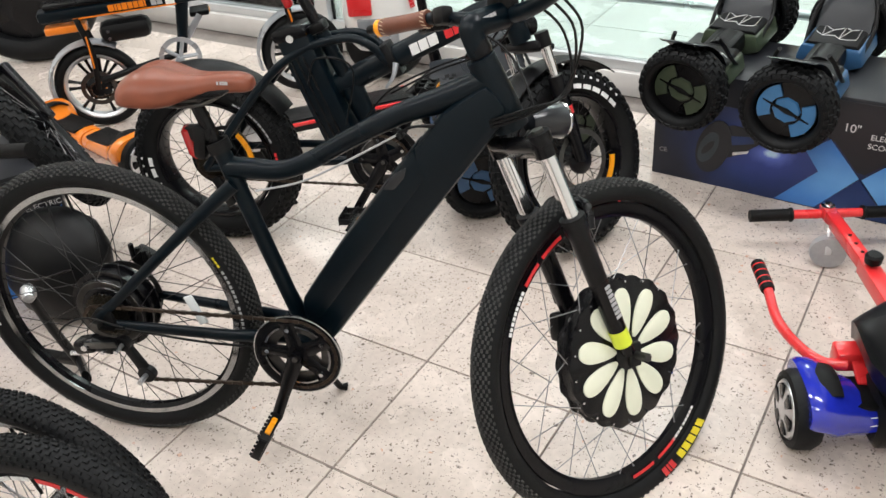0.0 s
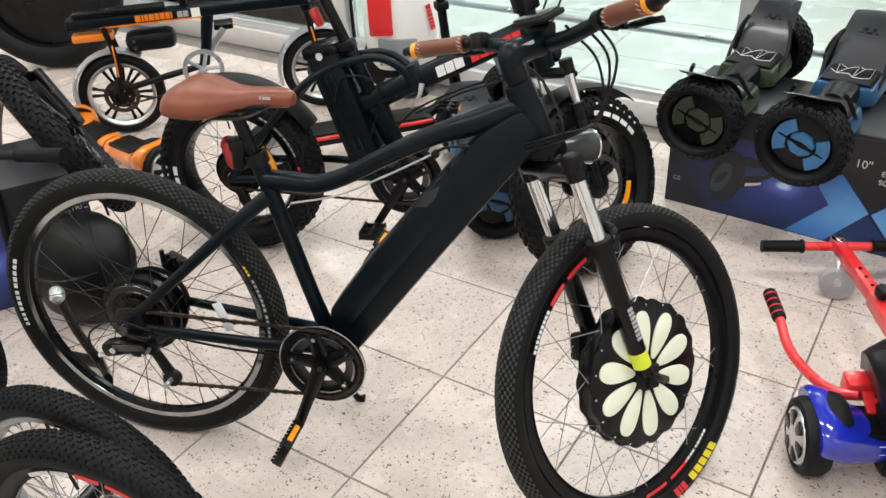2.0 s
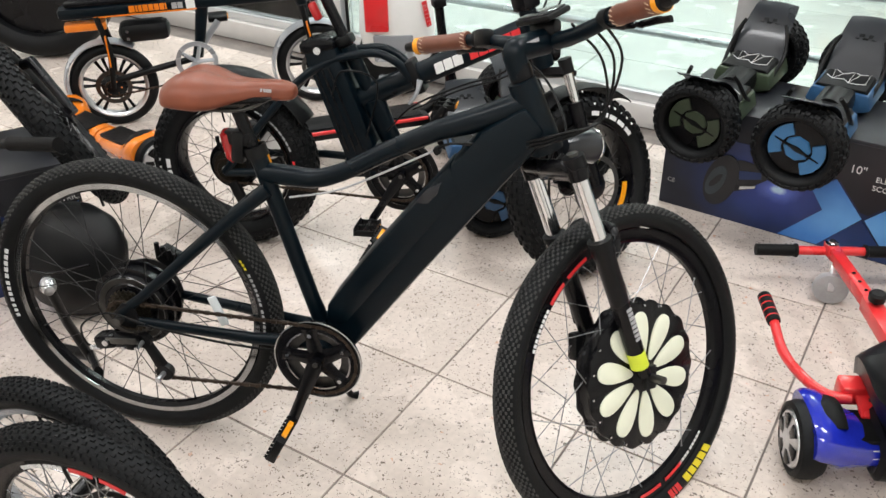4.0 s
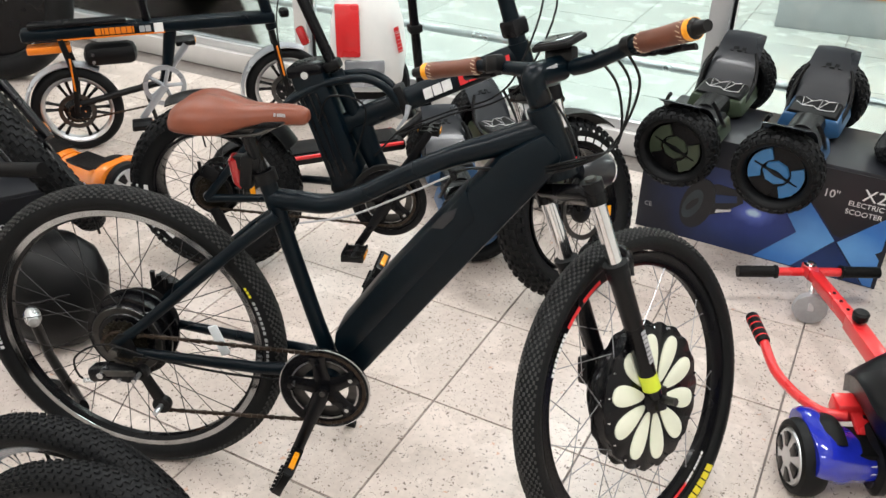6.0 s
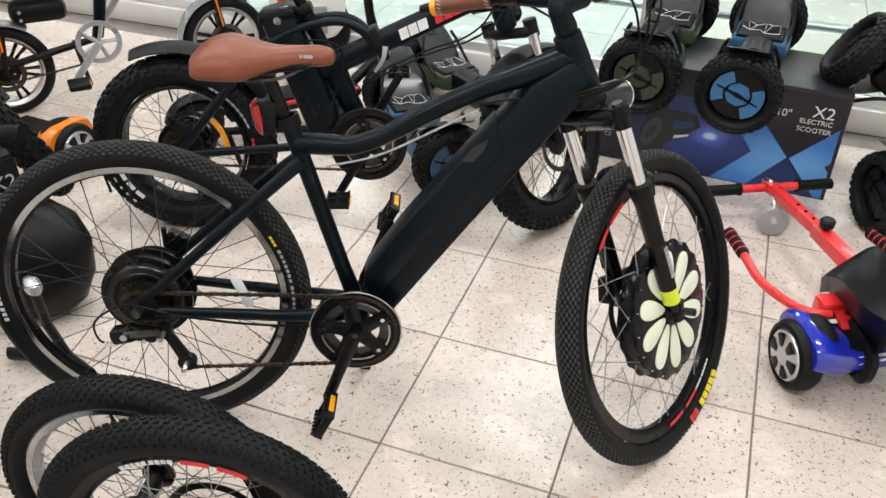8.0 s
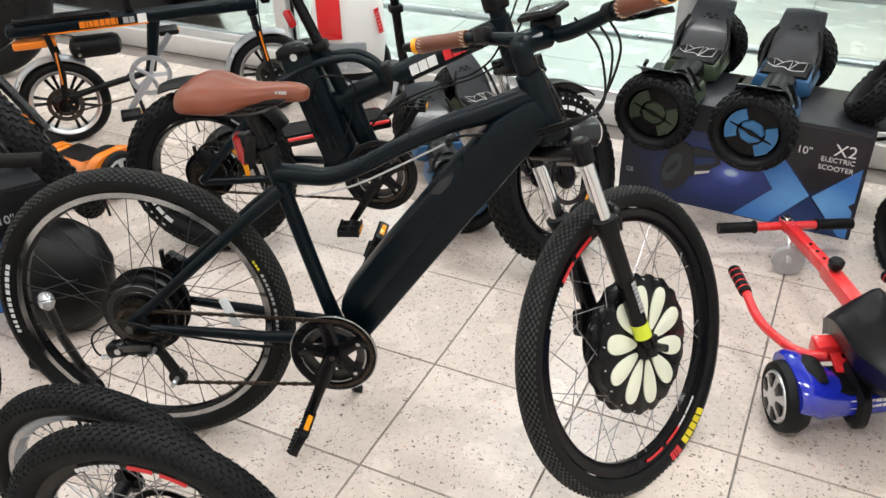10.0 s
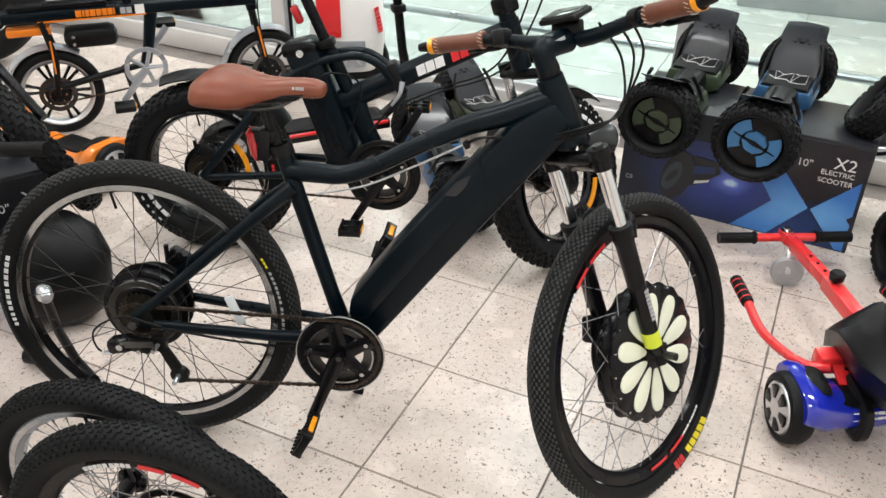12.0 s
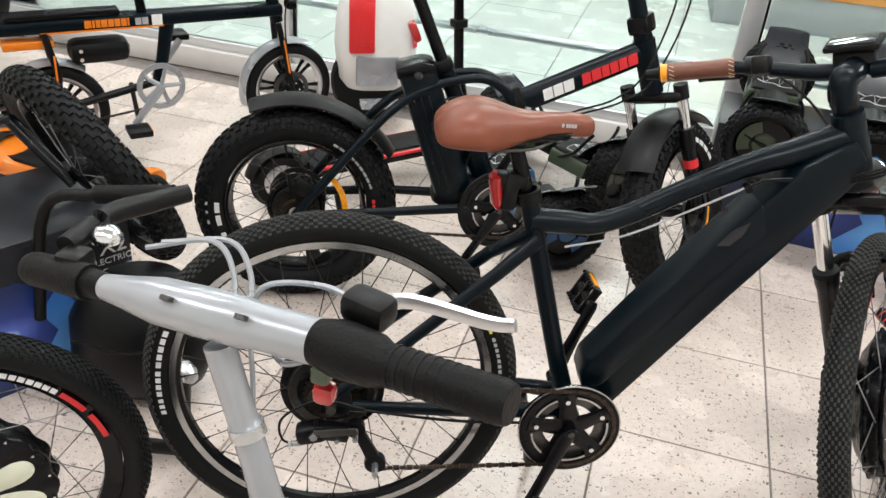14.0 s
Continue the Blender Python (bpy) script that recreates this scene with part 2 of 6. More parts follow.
# ---- mesh helpers ----
def part(name, bm, material, parent=None, label="", smooth=True, m=None):
    me = bpy.data.meshes.new(name)
    if isinstance(bm, tuple):
        me.from_pydata(*bm)
    else:
        bmesh.ops.recalc_face_normals(bm, faces=bm.faces[:])
        bm.to_mesh(me)
        bm.free()
    if smooth:
        me.polygons.foreach_set("use_smooth", [True] * len(me.polygons))
        me.set_sharp_from_angle(angle=radians(38))
    me.materials.append(material)
    ob = new(name, me)
    if parent:
        ob.parent = parent
    if m is not None:
        ob.matrix_basis = m
    if label:
        ob["label"] = label
    return ob


def again(ob, m, parent=None, name=""):
    """One more object on the same mesh."""
    o = new(name or ob.name.split(".")[0], ob.data)
    o.parent = parent or ob.parent
    o.matrix_basis = m
    if "label" in ob:
        o["label"] = ob["label"]
    return o


def thing(name, m, label, category, group=""):
    ob = new(name)
    ob.empty_display_size = 0.1
    ob.matrix_basis = m
    return tagged(ob, label, category, group)


def frame_at(p, d, up=(0, 0, 1)):
    """Axes at p with z along d."""
    z = Vector(d).normalized()
    x = Vector(up).cross(z)
    if x.length < 1e-4:
        x = Vector((1, 0, 0)).cross(z)
        if x.length < 1e-4:
            x = Vector((0, 1, 0)).cross(z)
    x.normalize()
    y = z.cross(x)
    return Matrix(((x.x, y.x, z.x, p[0]), (x.y, y.y, z.y, p[1]), (x.z, y.z, z.z, p[2]), (0, 0, 0, 1)))


def smooth_path(pts, n=6):
    """Catmull-Rom through the points."""
    pts = [Vector(p) for p in pts]
    if len(pts) < 3:
        return pts
    q = [2 * pts[0] - pts[1], *pts, 2 * pts[-1] - pts[-2]]
    out = []
    for i in range(1, len(q) - 2):
        for k in range(n):
            t = k / n
            a, b, c, d = q[i - 1], q[i], q[i + 1], q[i + 2]
            out.append(0.5 * (2 * b + (c - a) * t + (2 * a - 5 * b + 4 * c - d) * t * t + (3 * b - a - 3 * c + d) * t ** 3))
    return out + [pts[-1]]


def tube(pts, r, seg=10, bm=None, flat=1.0, curve=0, up=(0, 1, 0)):
    """A swept tube. r: one radius or one for each point; flat: width across 'up' against height."""
    bm = bm or bmesh.new()
    n0 = len(pts)
    rs = list(r) if isinstance(r, (list, tuple)) else [r] * n0
    if curve:
        P = smooth_path(pts, curve)
        f = [(n0 - 1) * i / (len(P) - 1) for i in range(len(P))]
        rs = [float(np.interp(x, range(n0), rs)) for x in f]
    else:
        P = [Vector(p) for p in pts]
    rings = []
    for i, p in enumerate(P):
        d = (P[min(i + 1, len(P) - 1)] - P[max(i - 1, 0)]).normalized()
        y = Vector(up) - d * d.dot(Vector(up))
        if y.length < 1e-3:
            y = Vector((1, 0, 0)) - d * d.x
        y.normalize()
        x = d.cross(y)
        rings.append([bm.verts.new(p + rs[i] * (math.cos(a) * x + flat * math.sin(a) * y)) for a in (2 * math.pi * k / seg for k in range(seg))])
    for a, b in zip(rings, rings[1:]):
        for k in range(seg):
            bm.faces.new((a[k], a[(k + 1) % seg], b[(k + 1) % seg], b[k]))
    bm.faces.new(rings[0][::-1])
    bm.faces.new(rings[-1])
    return bm


def lathe(profile, seg=48, bm=None, closed=False, m=None):
    """Turns a profile of (radius, y) round the y axis."""
    bm = bm or bmesh.new()
    rings = []
    for k in range(seg):
        a = 2 * math.pi * k / seg
        ring = []
        for r, y in profile:
            v = Vector((r * math.cos(a), y, r * math.sin(a)))
            ring.append(bm.verts.new(m @ v if m else v))
        rings.append(ring)
    n = len(profile)
    for k in range(seg):
        a, b = rings[k], rings[(k + 1) % seg]
        for i in range(n if closed else n - 1):
            j = (i + 1) % n
            bm.faces.new((a[i], b[i], b[j], a[j]))
    if not closed:
        for i in (0, n - 1):
            if profile[i][0] > 1e-5:
                bm.faces.new([r[i] for r in rings])
    return bm


def rbox(sx, sy, sz, bevel=0.004, m=None, bm=None, seg=2):
    """A box with rounded edges, centred, then moved by m."""
    bm = bm or bmesh.new()
    t = bmesh.new()
    bmesh.ops.create_cube(t, size=1, matrix=Matrix.Diagonal((sx, sy, sz, 1)))
    if bevel:
        bmesh.ops.bevel(t, geom=t.edges[:], offset=min(bevel, 0.45 * min(sx, sy, sz)), segments=seg, affect="EDGES", profile=0.5)
    return merge(t, bm, m)


def merge(t, bm, m=None):
    if m is not None:
        t.transform(m)
    me = bpy.data.meshes.new("tmp")
    t.to_mesh(me)
    t.free()
    bm.from_mesh(me)
    bpy.data.meshes.remove(me)
    return bm


def prism(poly, y0, y1, bevel=0.003, bm=None, m=None):
    """A polygon in the xz plane, drawn out from y0 to y1."""
    bm = bm or bmesh.new()
    t = bmesh.new()
    a = [t.verts.new((x, y0, z)) for x, z in poly]
    b = [t.verts.new((x, y1, z)) for x, z in poly]
    t.faces.new(a)
    t.faces.new(b[::-1])
    for i in range(len(poly)):
        j = (i + 1) % len(poly)
        t.faces.new((a[i], b[i], b[j], a[j]))
    bmesh.ops.recalc_face_normals(t, faces=t.faces[:])
    if bevel:
        bmesh.ops.bevel(t, geom=t.edges[:], offset=bevel, segments=2, affect="EDGES", profile=0.5)
    return merge(t, bm, m)


def rod(a, b, r, seg=10, bm=None, r2=None):
    return tube([a, b], [r, r if r2 is None else r2], seg, bm)


def arc_band(r0, r1, a0, a1, y, thick=0.0012, n=16, bm=None, slant=0.0):
    """A flat piece of a ring in the xz plane, from angle a0 to a1 in degrees."""
    bm = bm or bmesh.new()
    rows = []
    for i in range(n + 1):
        a = radians(a0 + (a1 - a0) * i / n)
        s = radians(slant)
        rows.append([bm.verts.new((r * math.cos(a + ds), yy, r * math.sin(a + ds))) for r, yy, ds in ((r0, y, 0), (r1, y, s), (r1, y + thick, s), (r0, y + thick, 0))])
    for p, q in zip(rows, rows[1:]):
        for k in range(4):
            bm.faces.new((p[k], p[(k + 1) % 4], q[(k + 1) % 4], q[k]))
    bm.faces.new(rows[0])
    bm.faces.new(rows[-1][::-1])
    return bm


def bars(widths, h, gap, thick=0.001, slant=0.0, cut=True):
    """A row of plain blocks in the xz plane, standing in for lettering; starts at x = 0."""
    bm = bmesh.new()
    x = 0
    for w in widths:
        if w > 0:
            prism([(x, 0), (x + w, 0), (x + w + slant * h, h), (x + slant * h, h)], -thick, 0, 0, bm)
            x += w + gap
        else:
            x -= w
    return bm


def lettering(text, size, material, parent, m, name="lettering"):
    c = bpy.data.curves.new(name, "FONT")
    c.body, c.size, c.extrude = text, size, 0.0005
    o = new(name, c)
    me = bpy.data.meshes.new_from_object(o)
    bpy.data.objects.remove(o)
    me.materials.append(material)
    ob = new(name, me)
    ob.parent = parent
    ob.matrix_basis = m
    return ob


FLIP = pose(0, 0, 0, 90, 0, 0)  # text upright on a face that looks to -y


# ---- wheels ----
def tyre_mesh(R, w, h, rows, n, size, lift=0.003, seg=96):
    """The carcass of a tyre: w wide, h deep from tread to bead."""
    bm = bmesh.new()
    prof = []
    for k in range(16):
        a = radians(-140 + 280 * k / 15)
        prof.append((R - h / 2 + h / 2 * math.cos(a), w / 2 * math.sin(a)))
    return lathe(prof, seg, bm, closed=True)


def tread_mesh(R, w, h, rows, n, size, lift=0.003, seg=96):
    """The knobs of a tyre. rows: angles across the section, in degrees."""
    bm = bmesh.new()
    for i, row in enumerate(rows):
        a = radians(row)
        for k in range(n):
            t = 2 * math.pi * (k + 0.5 * (i % 2)) / n
            er = Vector((math.cos(t), 0, math.sin(t)))
            et = Vector((-math.sin(t), 0, math.cos(t)))
            ey = Vector((0, 1, 0))
            nn = er * math.cos(a) + ey * math.sin(a)
            tt = ey * math.cos(a) - er * math.sin(a)
            base = er * (R - h / 2 + h / 2 * math.cos(a)) + ey * (w / 2 * math.sin(a))
            sx, sy = size[0] * (0.85 + 0.3 * ((i * 7 + k * 3) % 5) / 4), size[1]
            v = []
            for q, f in ((-0.002, 1.0), (lift, 0.78)):
                for p, s in ((-1, -1), (1, -1), (1, 1), (-1, 1)):
                    v.append(bm.verts.new(base + nn * q + et * p * sx * f / 2 + tt * s * sy * f / 2))
            bm.faces.new(v[4:])
            for j in range(4):
                bm.faces.new((v[j], v[(j + 1) % 4], v[4 + (j + 1) % 4], v[4 + j]))
    return bm


def add_tyre(wheel, rubber, tread_mat, label, *spec):
    t = part("tyre", tyre_mesh(*spec), rubber, wheel, label)
    k = part("tread", tread_mesh(*spec), tread_mat, wheel, smooth=False)
    k["kind"] = "stuff"
    return t


def rim_mesh(r_out, depth, w):
    return lathe([(r_out, -w / 2), (r_out - 0.004, -w / 2 + 0.002), (r_out - depth * 0.55, -w / 2 + 0.001), (r_out - depth, -w / 5), (r_out - depth, w / 5), (r_out - depth * 0.55, w / 2 - 0.001), (r_out - 0.004, w / 2 - 0.002), (r_out, w / 2), (r_out - 0.006, 0.0)], 72, closed=True)


def add_spokes(wheel, n, r_hub, r_rim, flange, material):
    """Crossed spokes, laced to the two flanges in turn."""
    kinds = []
    for side in (-1, 1):
        for lean in (-1, 1):
            a = radians(lean * 28)
            p = Vector((r_hub * math.cos(a), side * flange, r_hub * math.sin(a)))
            q = Vector((r_rim, side * 0.004, 0))
            bm = rod(p, q, 0.00105, 5)
            rod(q, q.lerp(p, 0.05), 0.0021, 5, bm)
            kinds.append(bm)
    made = [part("spoke", bm, material, wheel, m=pose(0, 0, 0, 0, 360 / n * i, 0)) for i, bm in enumerate(kinds)]
    for i in range(4, n):
        again(made[(i % 4)], pose(0, 0, 0, 0, 360 / n * i, 0), wheel)


def ring_print(wheel, r0, r1, y, a0, step, widths, material, name="print", slant=0.0):
    """Blocks set round a ring, standing in for lettering."""
    bm = bmesh.new()
    a = a0
    for w in widths:
        if w > 0:
            arc_band(r0, r1, a, a + w, y, -0.0012, max(2, int(abs(w) * 0.8)), bm, slant)
            a += w + step
        else:
            a -= w
    return part(name, bm, material, wheel, smooth=False)


def petal_motor(wheel, r=0.155, y=-0.045):
    """A hub motor with a scalloped edge and ten pale petals on its cover."""
    bm = bmesh.new()
    seg = 168
    rows = []
    for k in range(seg):
        t = 2 * math.pi * k / seg
        s = r * (1 - 0.018 + 0.018 * math.cos(18 * t))
        rows.append([bm.verts.new((q * math.cos(t), yy, q * math.sin(t))) for q, yy in ((0.03, y), (s - 0.004, y), (s, y + 0.002), (s, y + 0.007), (s - 0.006, y + 0.010), (r * 0.95, y + 0.011), (r * 0.945, y + 0.016), (r * 0.945, y + 0.030), (r * 0.95, y + 0.034), (s - 0.004, y + 0.036), (s, y + 0.038), (s, y + 0.042), (s - 0.010, y + 0.045), (r * 0.72, y + 0.066), (0.03, y + 0.078))])
    for k in range(seg):
        a, b = rows[k], rows[(k + 1) % seg]
        for i in range(14):
            bm.faces.new((a[i], b[i], b[i + 1], a[i + 1]))
    bm.faces.new([q[0] for q in rows])
    bm.faces.new([q[-1] for q in rows])
    hub = part("hub_motor", bm, M_GLOSS, wheel, "black hub motor with scalloped edge and cream petals")
    pet = []
    for i in range(18):
        t = i / 17 * math.pi
        pet.append((0.0835 - 0.0505 * math.cos(t), 0.0285 * math.sin(t) ** 0.9 * (0.42 + 0.58 * (1 - math.cos(t)) / 2)))
    pet = pet + [(x, -z) for x, z in pet[-2:0:-1]]
    bm = prism(pet, y - 0.003, y + 0.001, 0.0008)
    p0 = part("petal", bm, M_PETAL, wheel, m=pose(0, 0, 0, 0, 12, 0))
    for i in range(1, 10):
        again(p0, pose(0, 0, 0, 0, 12 + 36 * i, 0))
    b0 = part("bolt", rod((r - 0.010, y + 0.001, 0), (r - 0.010, y - 0.003, 0), 0.0022, 8), M_CHROME, wheel, m=pose(0, 0, 0, 0, 10, 0))
    for i in range(1, 18):
        again(b0, pose(0, 0, 0, 0, 10 + 20 * i, 0))
    part("hub_cap", lathe([(0.034, y), (0.034, y - 0.004), (0.02, y - 0.008), (0.011, y - 0.018), (0.0, y - 0.018)], 24), M_PLASTIC, wheel)
    return hub


def drum_motor(wheel, r=0.085, w=0.1, material=None):
    """A round rear hub motor with a stepped flat cover, its gear cluster and brake disc."""
    material = material or M_GLOSS
    h = w * 0.32
    hub = part("hub_motor", lathe([(0.012, -h - 0.006), (0.045, -h - 0.006), (0.048, -h - 0.002), (r * 0.72, -h - 0.002), (r * 0.76, -h + 0.002), (r * 0.90, -h + 0.002), (r * 0.95, -h + 0.006), (r * 0.97, -w * 0.2), (r + 0.009, -w * 0.2), (r + 0.009, -w * 0.14), (r, -w * 0.12), (r, w * 0.12), (r + 0.009, w * 0.14), (r + 0.009, w * 0.2), (r * 0.97, w * 0.22), (r * 0.9, w * 0.36), (r * 0.6, w / 2), (0.012, w / 2 + 0.01)], 64), material, wheel, "black drum-shaped hub motor")
    part("cover_ring", lathe([(r * 0.885, -h + 0.0005), (r * 0.90, -h - 0.001), (r * 0.915, -h + 0.0005)], 64), M_STEEL, hub)
    y0 = -h - 0.008
    for i in range(6):
        rr = 0.050 - i * 0.0055
        bm = bmesh.new()
        n = 26 - 2 * i
        for k in range(n):
            a = 2 * math.pi * k / n
            rbox(0.007, 0.002, 0.0055, 0, Matrix.Translation((rr * math.cos(a), y0 - i * 0.0046, rr * math.sin(a))) @ Matrix.Rotation(-a, 4, "Y"), bm)
        lathe([(rr, y0 + 0.001 - i * 0.0046), (rr, y0 - 0.001 - i * 0.0046), (0.012, y0 - 0.001 - i * 0.0046)], 30, bm)
        part("sprocket", bm, M_COG, hub, smooth=False)
    part("lock_ring", lathe([(0.017, y0 - 0.026), (0.017, y0 - 0.030), (0.010, y0 - 0.031), (0.010, y0 - 0.026)], 20, closed=True), M_ALU, hub)
    part("brake_disc", lathe([(0.08, w / 2 + 0.006), (0.08, w / 2 + 0.008), (0.066, w / 2 + 0.008), (0.066, w / 2 + 0.006)], 48, closed=True), M_STEEL, wheel)


def spoked_wheel(parent, m, R, tw, th, rim_r, rim_mat, tread, hub, name, n=36, rim_w=0.03, rim_d=0.022, spoke_mat=None, rubber=None, flange=0.035, r_hub=0.08, label=""):
    wheel = part(name, rim_mesh(rim_r, rim_d, rim_w), rim_mat, parent, label, m=m)
    add_tyre(wheel, M_RUBBER, rubber or M_RUBBER, "black knobbly rubber tyre", R, tw, th, *tread)
    add_spokes(wheel, n, r_hub, rim_r - rim_d * 0.8, flange, spoke_mat or M_SPOKE_BLACK)
    hub(wheel)
    v = part("valve", rod((rim_r - rim_d, 0, 0), (rim_r - rim_d - 0.04, 0, 0), 0.003, 8), M_PLASTIC, wheel, m=pose(0, 0, 0, 0, -100, 0))
    return wheel


TREAD_XC = ((-64, -52, -41, -30, -18, -6, 6, 18, 30, 41, 52, 64), 132, (0.0078, 0.0044), 0.0024)
TREAD_FAT = ((-78, -60, -38, -19, 0, 19, 38, 60, 78), 52, (0.017, 0.013), 0.005)


def crankset(bike, x, z, y, ring_r, angle, label="", arm=0.17, axle=0.085, tilt=-62):
    """Chainring with guard, two arms and two pedals; y: side of the ring, angle of the near arm in degrees."""
    c = part("crankset", lathe([(ring_r + 0.003, -0.0025), (ring_r + 0.006, -0.001), (ring_r + 0.006, 0.003), (ring_r - 0.002, 0.004), (ring_r - 0.020, 0.003), (ring_r - 0.020, -0.0015), (ring_r - 0.004, -0.0025)], 72, closed=True), M_GLOSS, bike, label, m=pose(x, y, z))
    part("polished_edge", lathe([(ring_r + 0.004, -0.004), (ring_r + 0.0065, -0.003), (ring_r + 0.0065, -0.001), (ring_r + 0.004, -0.0025)], 72, closed=True), M_BRAKE, c)
    bm = bmesh.new()
    for k in range(5):
        a = 2 * math.pi * k / 5 + 0.5
        d = Vector((math.cos(a), 0, math.sin(a)))
        s = Vector((-math.sin(a), 0, math.cos(a)))
        tube([d * 0.012, d * (ring_r * 0.6), d * (ring_r - 0.012)], [0.020, 0.015, 0.022], 8, bm, 0.22)
    lathe([(0.024, -0.004), (0.024, 0.006), (0.0, 0.006)], 24, bm)
    part("spider", bm, M_GLOSS, c)
    bm = lathe([(ring_r - 0.014, 0.006), (ring_r - 0.014, 0.009), (ring_r - 0.042, 0.009), (ring_r - 0.042, 0.006)], 60, closed=True)
    for k in range(38):
        a = 2 * math.pi * k / 38
        rbox(0.006, 0.003, 0.006, 0, Matrix.Translation(((ring_r - 0.012) * math.cos(a), 0.0075, (ring_r - 0.012) * math.sin(a))) @ Matrix.Rotation(-a, 4, "Y"), bm)
    part("chainring", bm, M_STEEL, c, smooth=False)
    for k in range(5):
        a = 2 * math.pi * k / 5 + 0.5
        d = Vector((math.cos(a), 0, math.sin(a))) * (ring_r - 0.026)
        part("ring_bolt", rod(d + Vector((0, -0.004, 0)), d + Vector((0, -0.010, 0)), 0.0048, 8), M_CHROME, c)
        part("guard_slot", arc_band(ring_r - 0.0215, ring_r - 0.0175, math.degrees(a) + 15, math.degrees(a) + 57, -0.003, -0.002, 10), M_BRAKE, c)
    for s, name in ((-1, "crank_arm"), (1, "crank_arm")):
        a = radians(angle if s < 0 else angle + 180)
        d = Vector((math.cos(a), 0, math.sin(a)))
        y0 = -0.012 if s < 0 else 2 * axle - 0.01 + 0.012
        y1 = y0 + s * 0.016
        tip = d * arm + Vector((0, y1, 0))
        bm = tube([Vector((0, y0, 0)) - d * 0.004, Vector((0, y0, 0)) + d * 0.03, d * arm * 0.6 + Vector((0, y0 + s * 0.01, 0)), tip, tip + d * 0.012], [0.012, 0.0165, 0.0125, 0.0125, 0.008], 10, None, 0.55)
        lathe([(0.0, -0.008), (0.012, -0.008), (0.0125, 0.006), (0.0, 0.006)], 20, bm, m=Matrix.Translation((0, y0, 0)))
        arm_o = part(name, bm, M_GLOSS, c)
        part("axle_bolt", rod((0, y0 - s * 0.004, 0), (0, y0 + s * 0.011, 0), 0.006, 10), M_STEEL, c)
        pedal(c, tip, s, tilt)
    return c


def pedal(c, tip, s, tilt=-62):
    """A cage pedal, flat to the ground, with amber reflectors front and back."""
    bm = bmesh.new()
    o = tip + Vector((0, s * 0.06, 0))
    for dx in (-0.03, 0.03):
        rbox(0.006, 0.085, 0.022, 0.002, Matrix.Translation(o + Vector((dx, 0, 0))), bm)
        for k in range(7):
            rbox(0.006, 0.005, 0.006, 0.001, Matrix.Translation(o + Vector((dx, -0.036 + 0.012 * k, 0.0125))), bm)
    for dy in (-0.04, 0.0, 0.04):
        rbox(0.06, 0.008, 0.018, 0.002, Matrix.Translation(o + Vector((0, dy, 0))), bm)
    rod(tip, o + Vector((0, s * 0.042, 0)), 0.008, 10, bm)
    bmesh.ops.rotate(bm, cent=o, matrix=Matrix.Rotation(radians(tilt), 3, "Y"), verts=bm.verts[:])
    p = part("pedal", bm, M_PLASTIC, c, "black cage pedal with amber reflector")
    part("reflector", rbox(0.004, 0.05, 0.012, 0.002, Matrix.Translation(o) @ pose(0, 0, 0, 0, tilt, 0) @ pose(0.0345, 0, 0)), M_AMBER, p)
    part("reflector", rbox(0.004, 0.05, 0.012, 0.002, Matrix.Translation(o) @ pose(0, 0, 0, 0, tilt, 0) @ pose(-0.0345, 0, 0)), M_AMBER, p)
    return o


def tangents(c1, r1, c2, r2, y, n=26):
    """A closed belt round two circles in the xz plane."""
    c1, c2 = Vector((c1[0], 0, c1[1])), Vector((c2[0], 0, c2[1]))
    d = (c2 - c1)
    L = d.length
    u = d / L
    w = Vector((-u.z, 0, u.x))
    ph = math.acos((r1 - r2) / L)
    pts = []
    for k in range(n + 1):
        a = ph + (2 * math.pi - 2 * ph) * k / n
        pts.append(c1 + r1 * (math.cos(a) * u + math.sin(a) * w))
    for k in range(n + 1):
        a = -ph + 2 * ph * k / n
        pts.append(c2 + r2 * (math.cos(a) * u + math.sin(a) * w))
    return [p + Vector((0, y, 0)) for p in pts]


def chain(bike, pts, pitch=0.0127):
    """Links one after another along the path, in two alternating widths."""
    bm = bmesh.new()
    d, i = 0.0, 0
    for a, b in zip(pts, pts[1:]):
        L = (b - a).length
        if L < 1e-6:
            continue
        u = (b - a) / L
        while d < L:
            p = a + u * d
            w = 0.0065 if i % 2 else 0.004
            m = frame_at(p, u, (0, 1, 0))
            t = bmesh.new()
            bmesh.ops.create_cube(t, size=1, matrix=m @ Matrix.Diagonal((0.0075 if i % 2 else 0.0065, w, 0.0118, 1)))
            merge(t, bm)
            d += pitch
            i += 1
        d -= L
    return part("chain", bm, M_CHAIN, bike, "brown oily drive chain", smooth=False)


def cable(bike, pts, r=0.0026, material=None, name="cable"):
    return part(name, tube(pts, r, 6, None, 1, 6), material or M_PLASTIC, bike)


def brake_lever(parent, p, d, out, material, s=1):
    """Clamp, body and blade of a brake lever; d along the bar towards its end, out away from the rider."""
    d, out = Vector(d).normalized(), Vector(out).normalized()
    p = Vector(p)
    bm = rod(p - d * 0.012, p + d * 0.012, 0.0175, 14)
    tube([p + out * 0.012, p + out * 0.035 + d * 0.01], [0.014, 0.011], 10, bm)
    b = part("lever_clamp", bm, M_PLASTIC, parent)
    part("brake_lever", tube([p + out * 0.03, p + out * 0.05 + d * 0.03, p + out * 0.052 + d * 0.08, p + out * 0.06 + d * 0.115], [0.008, 0.007, 0.0065, 0.007], 8, None, 0.6, 5), material, parent)
    return b


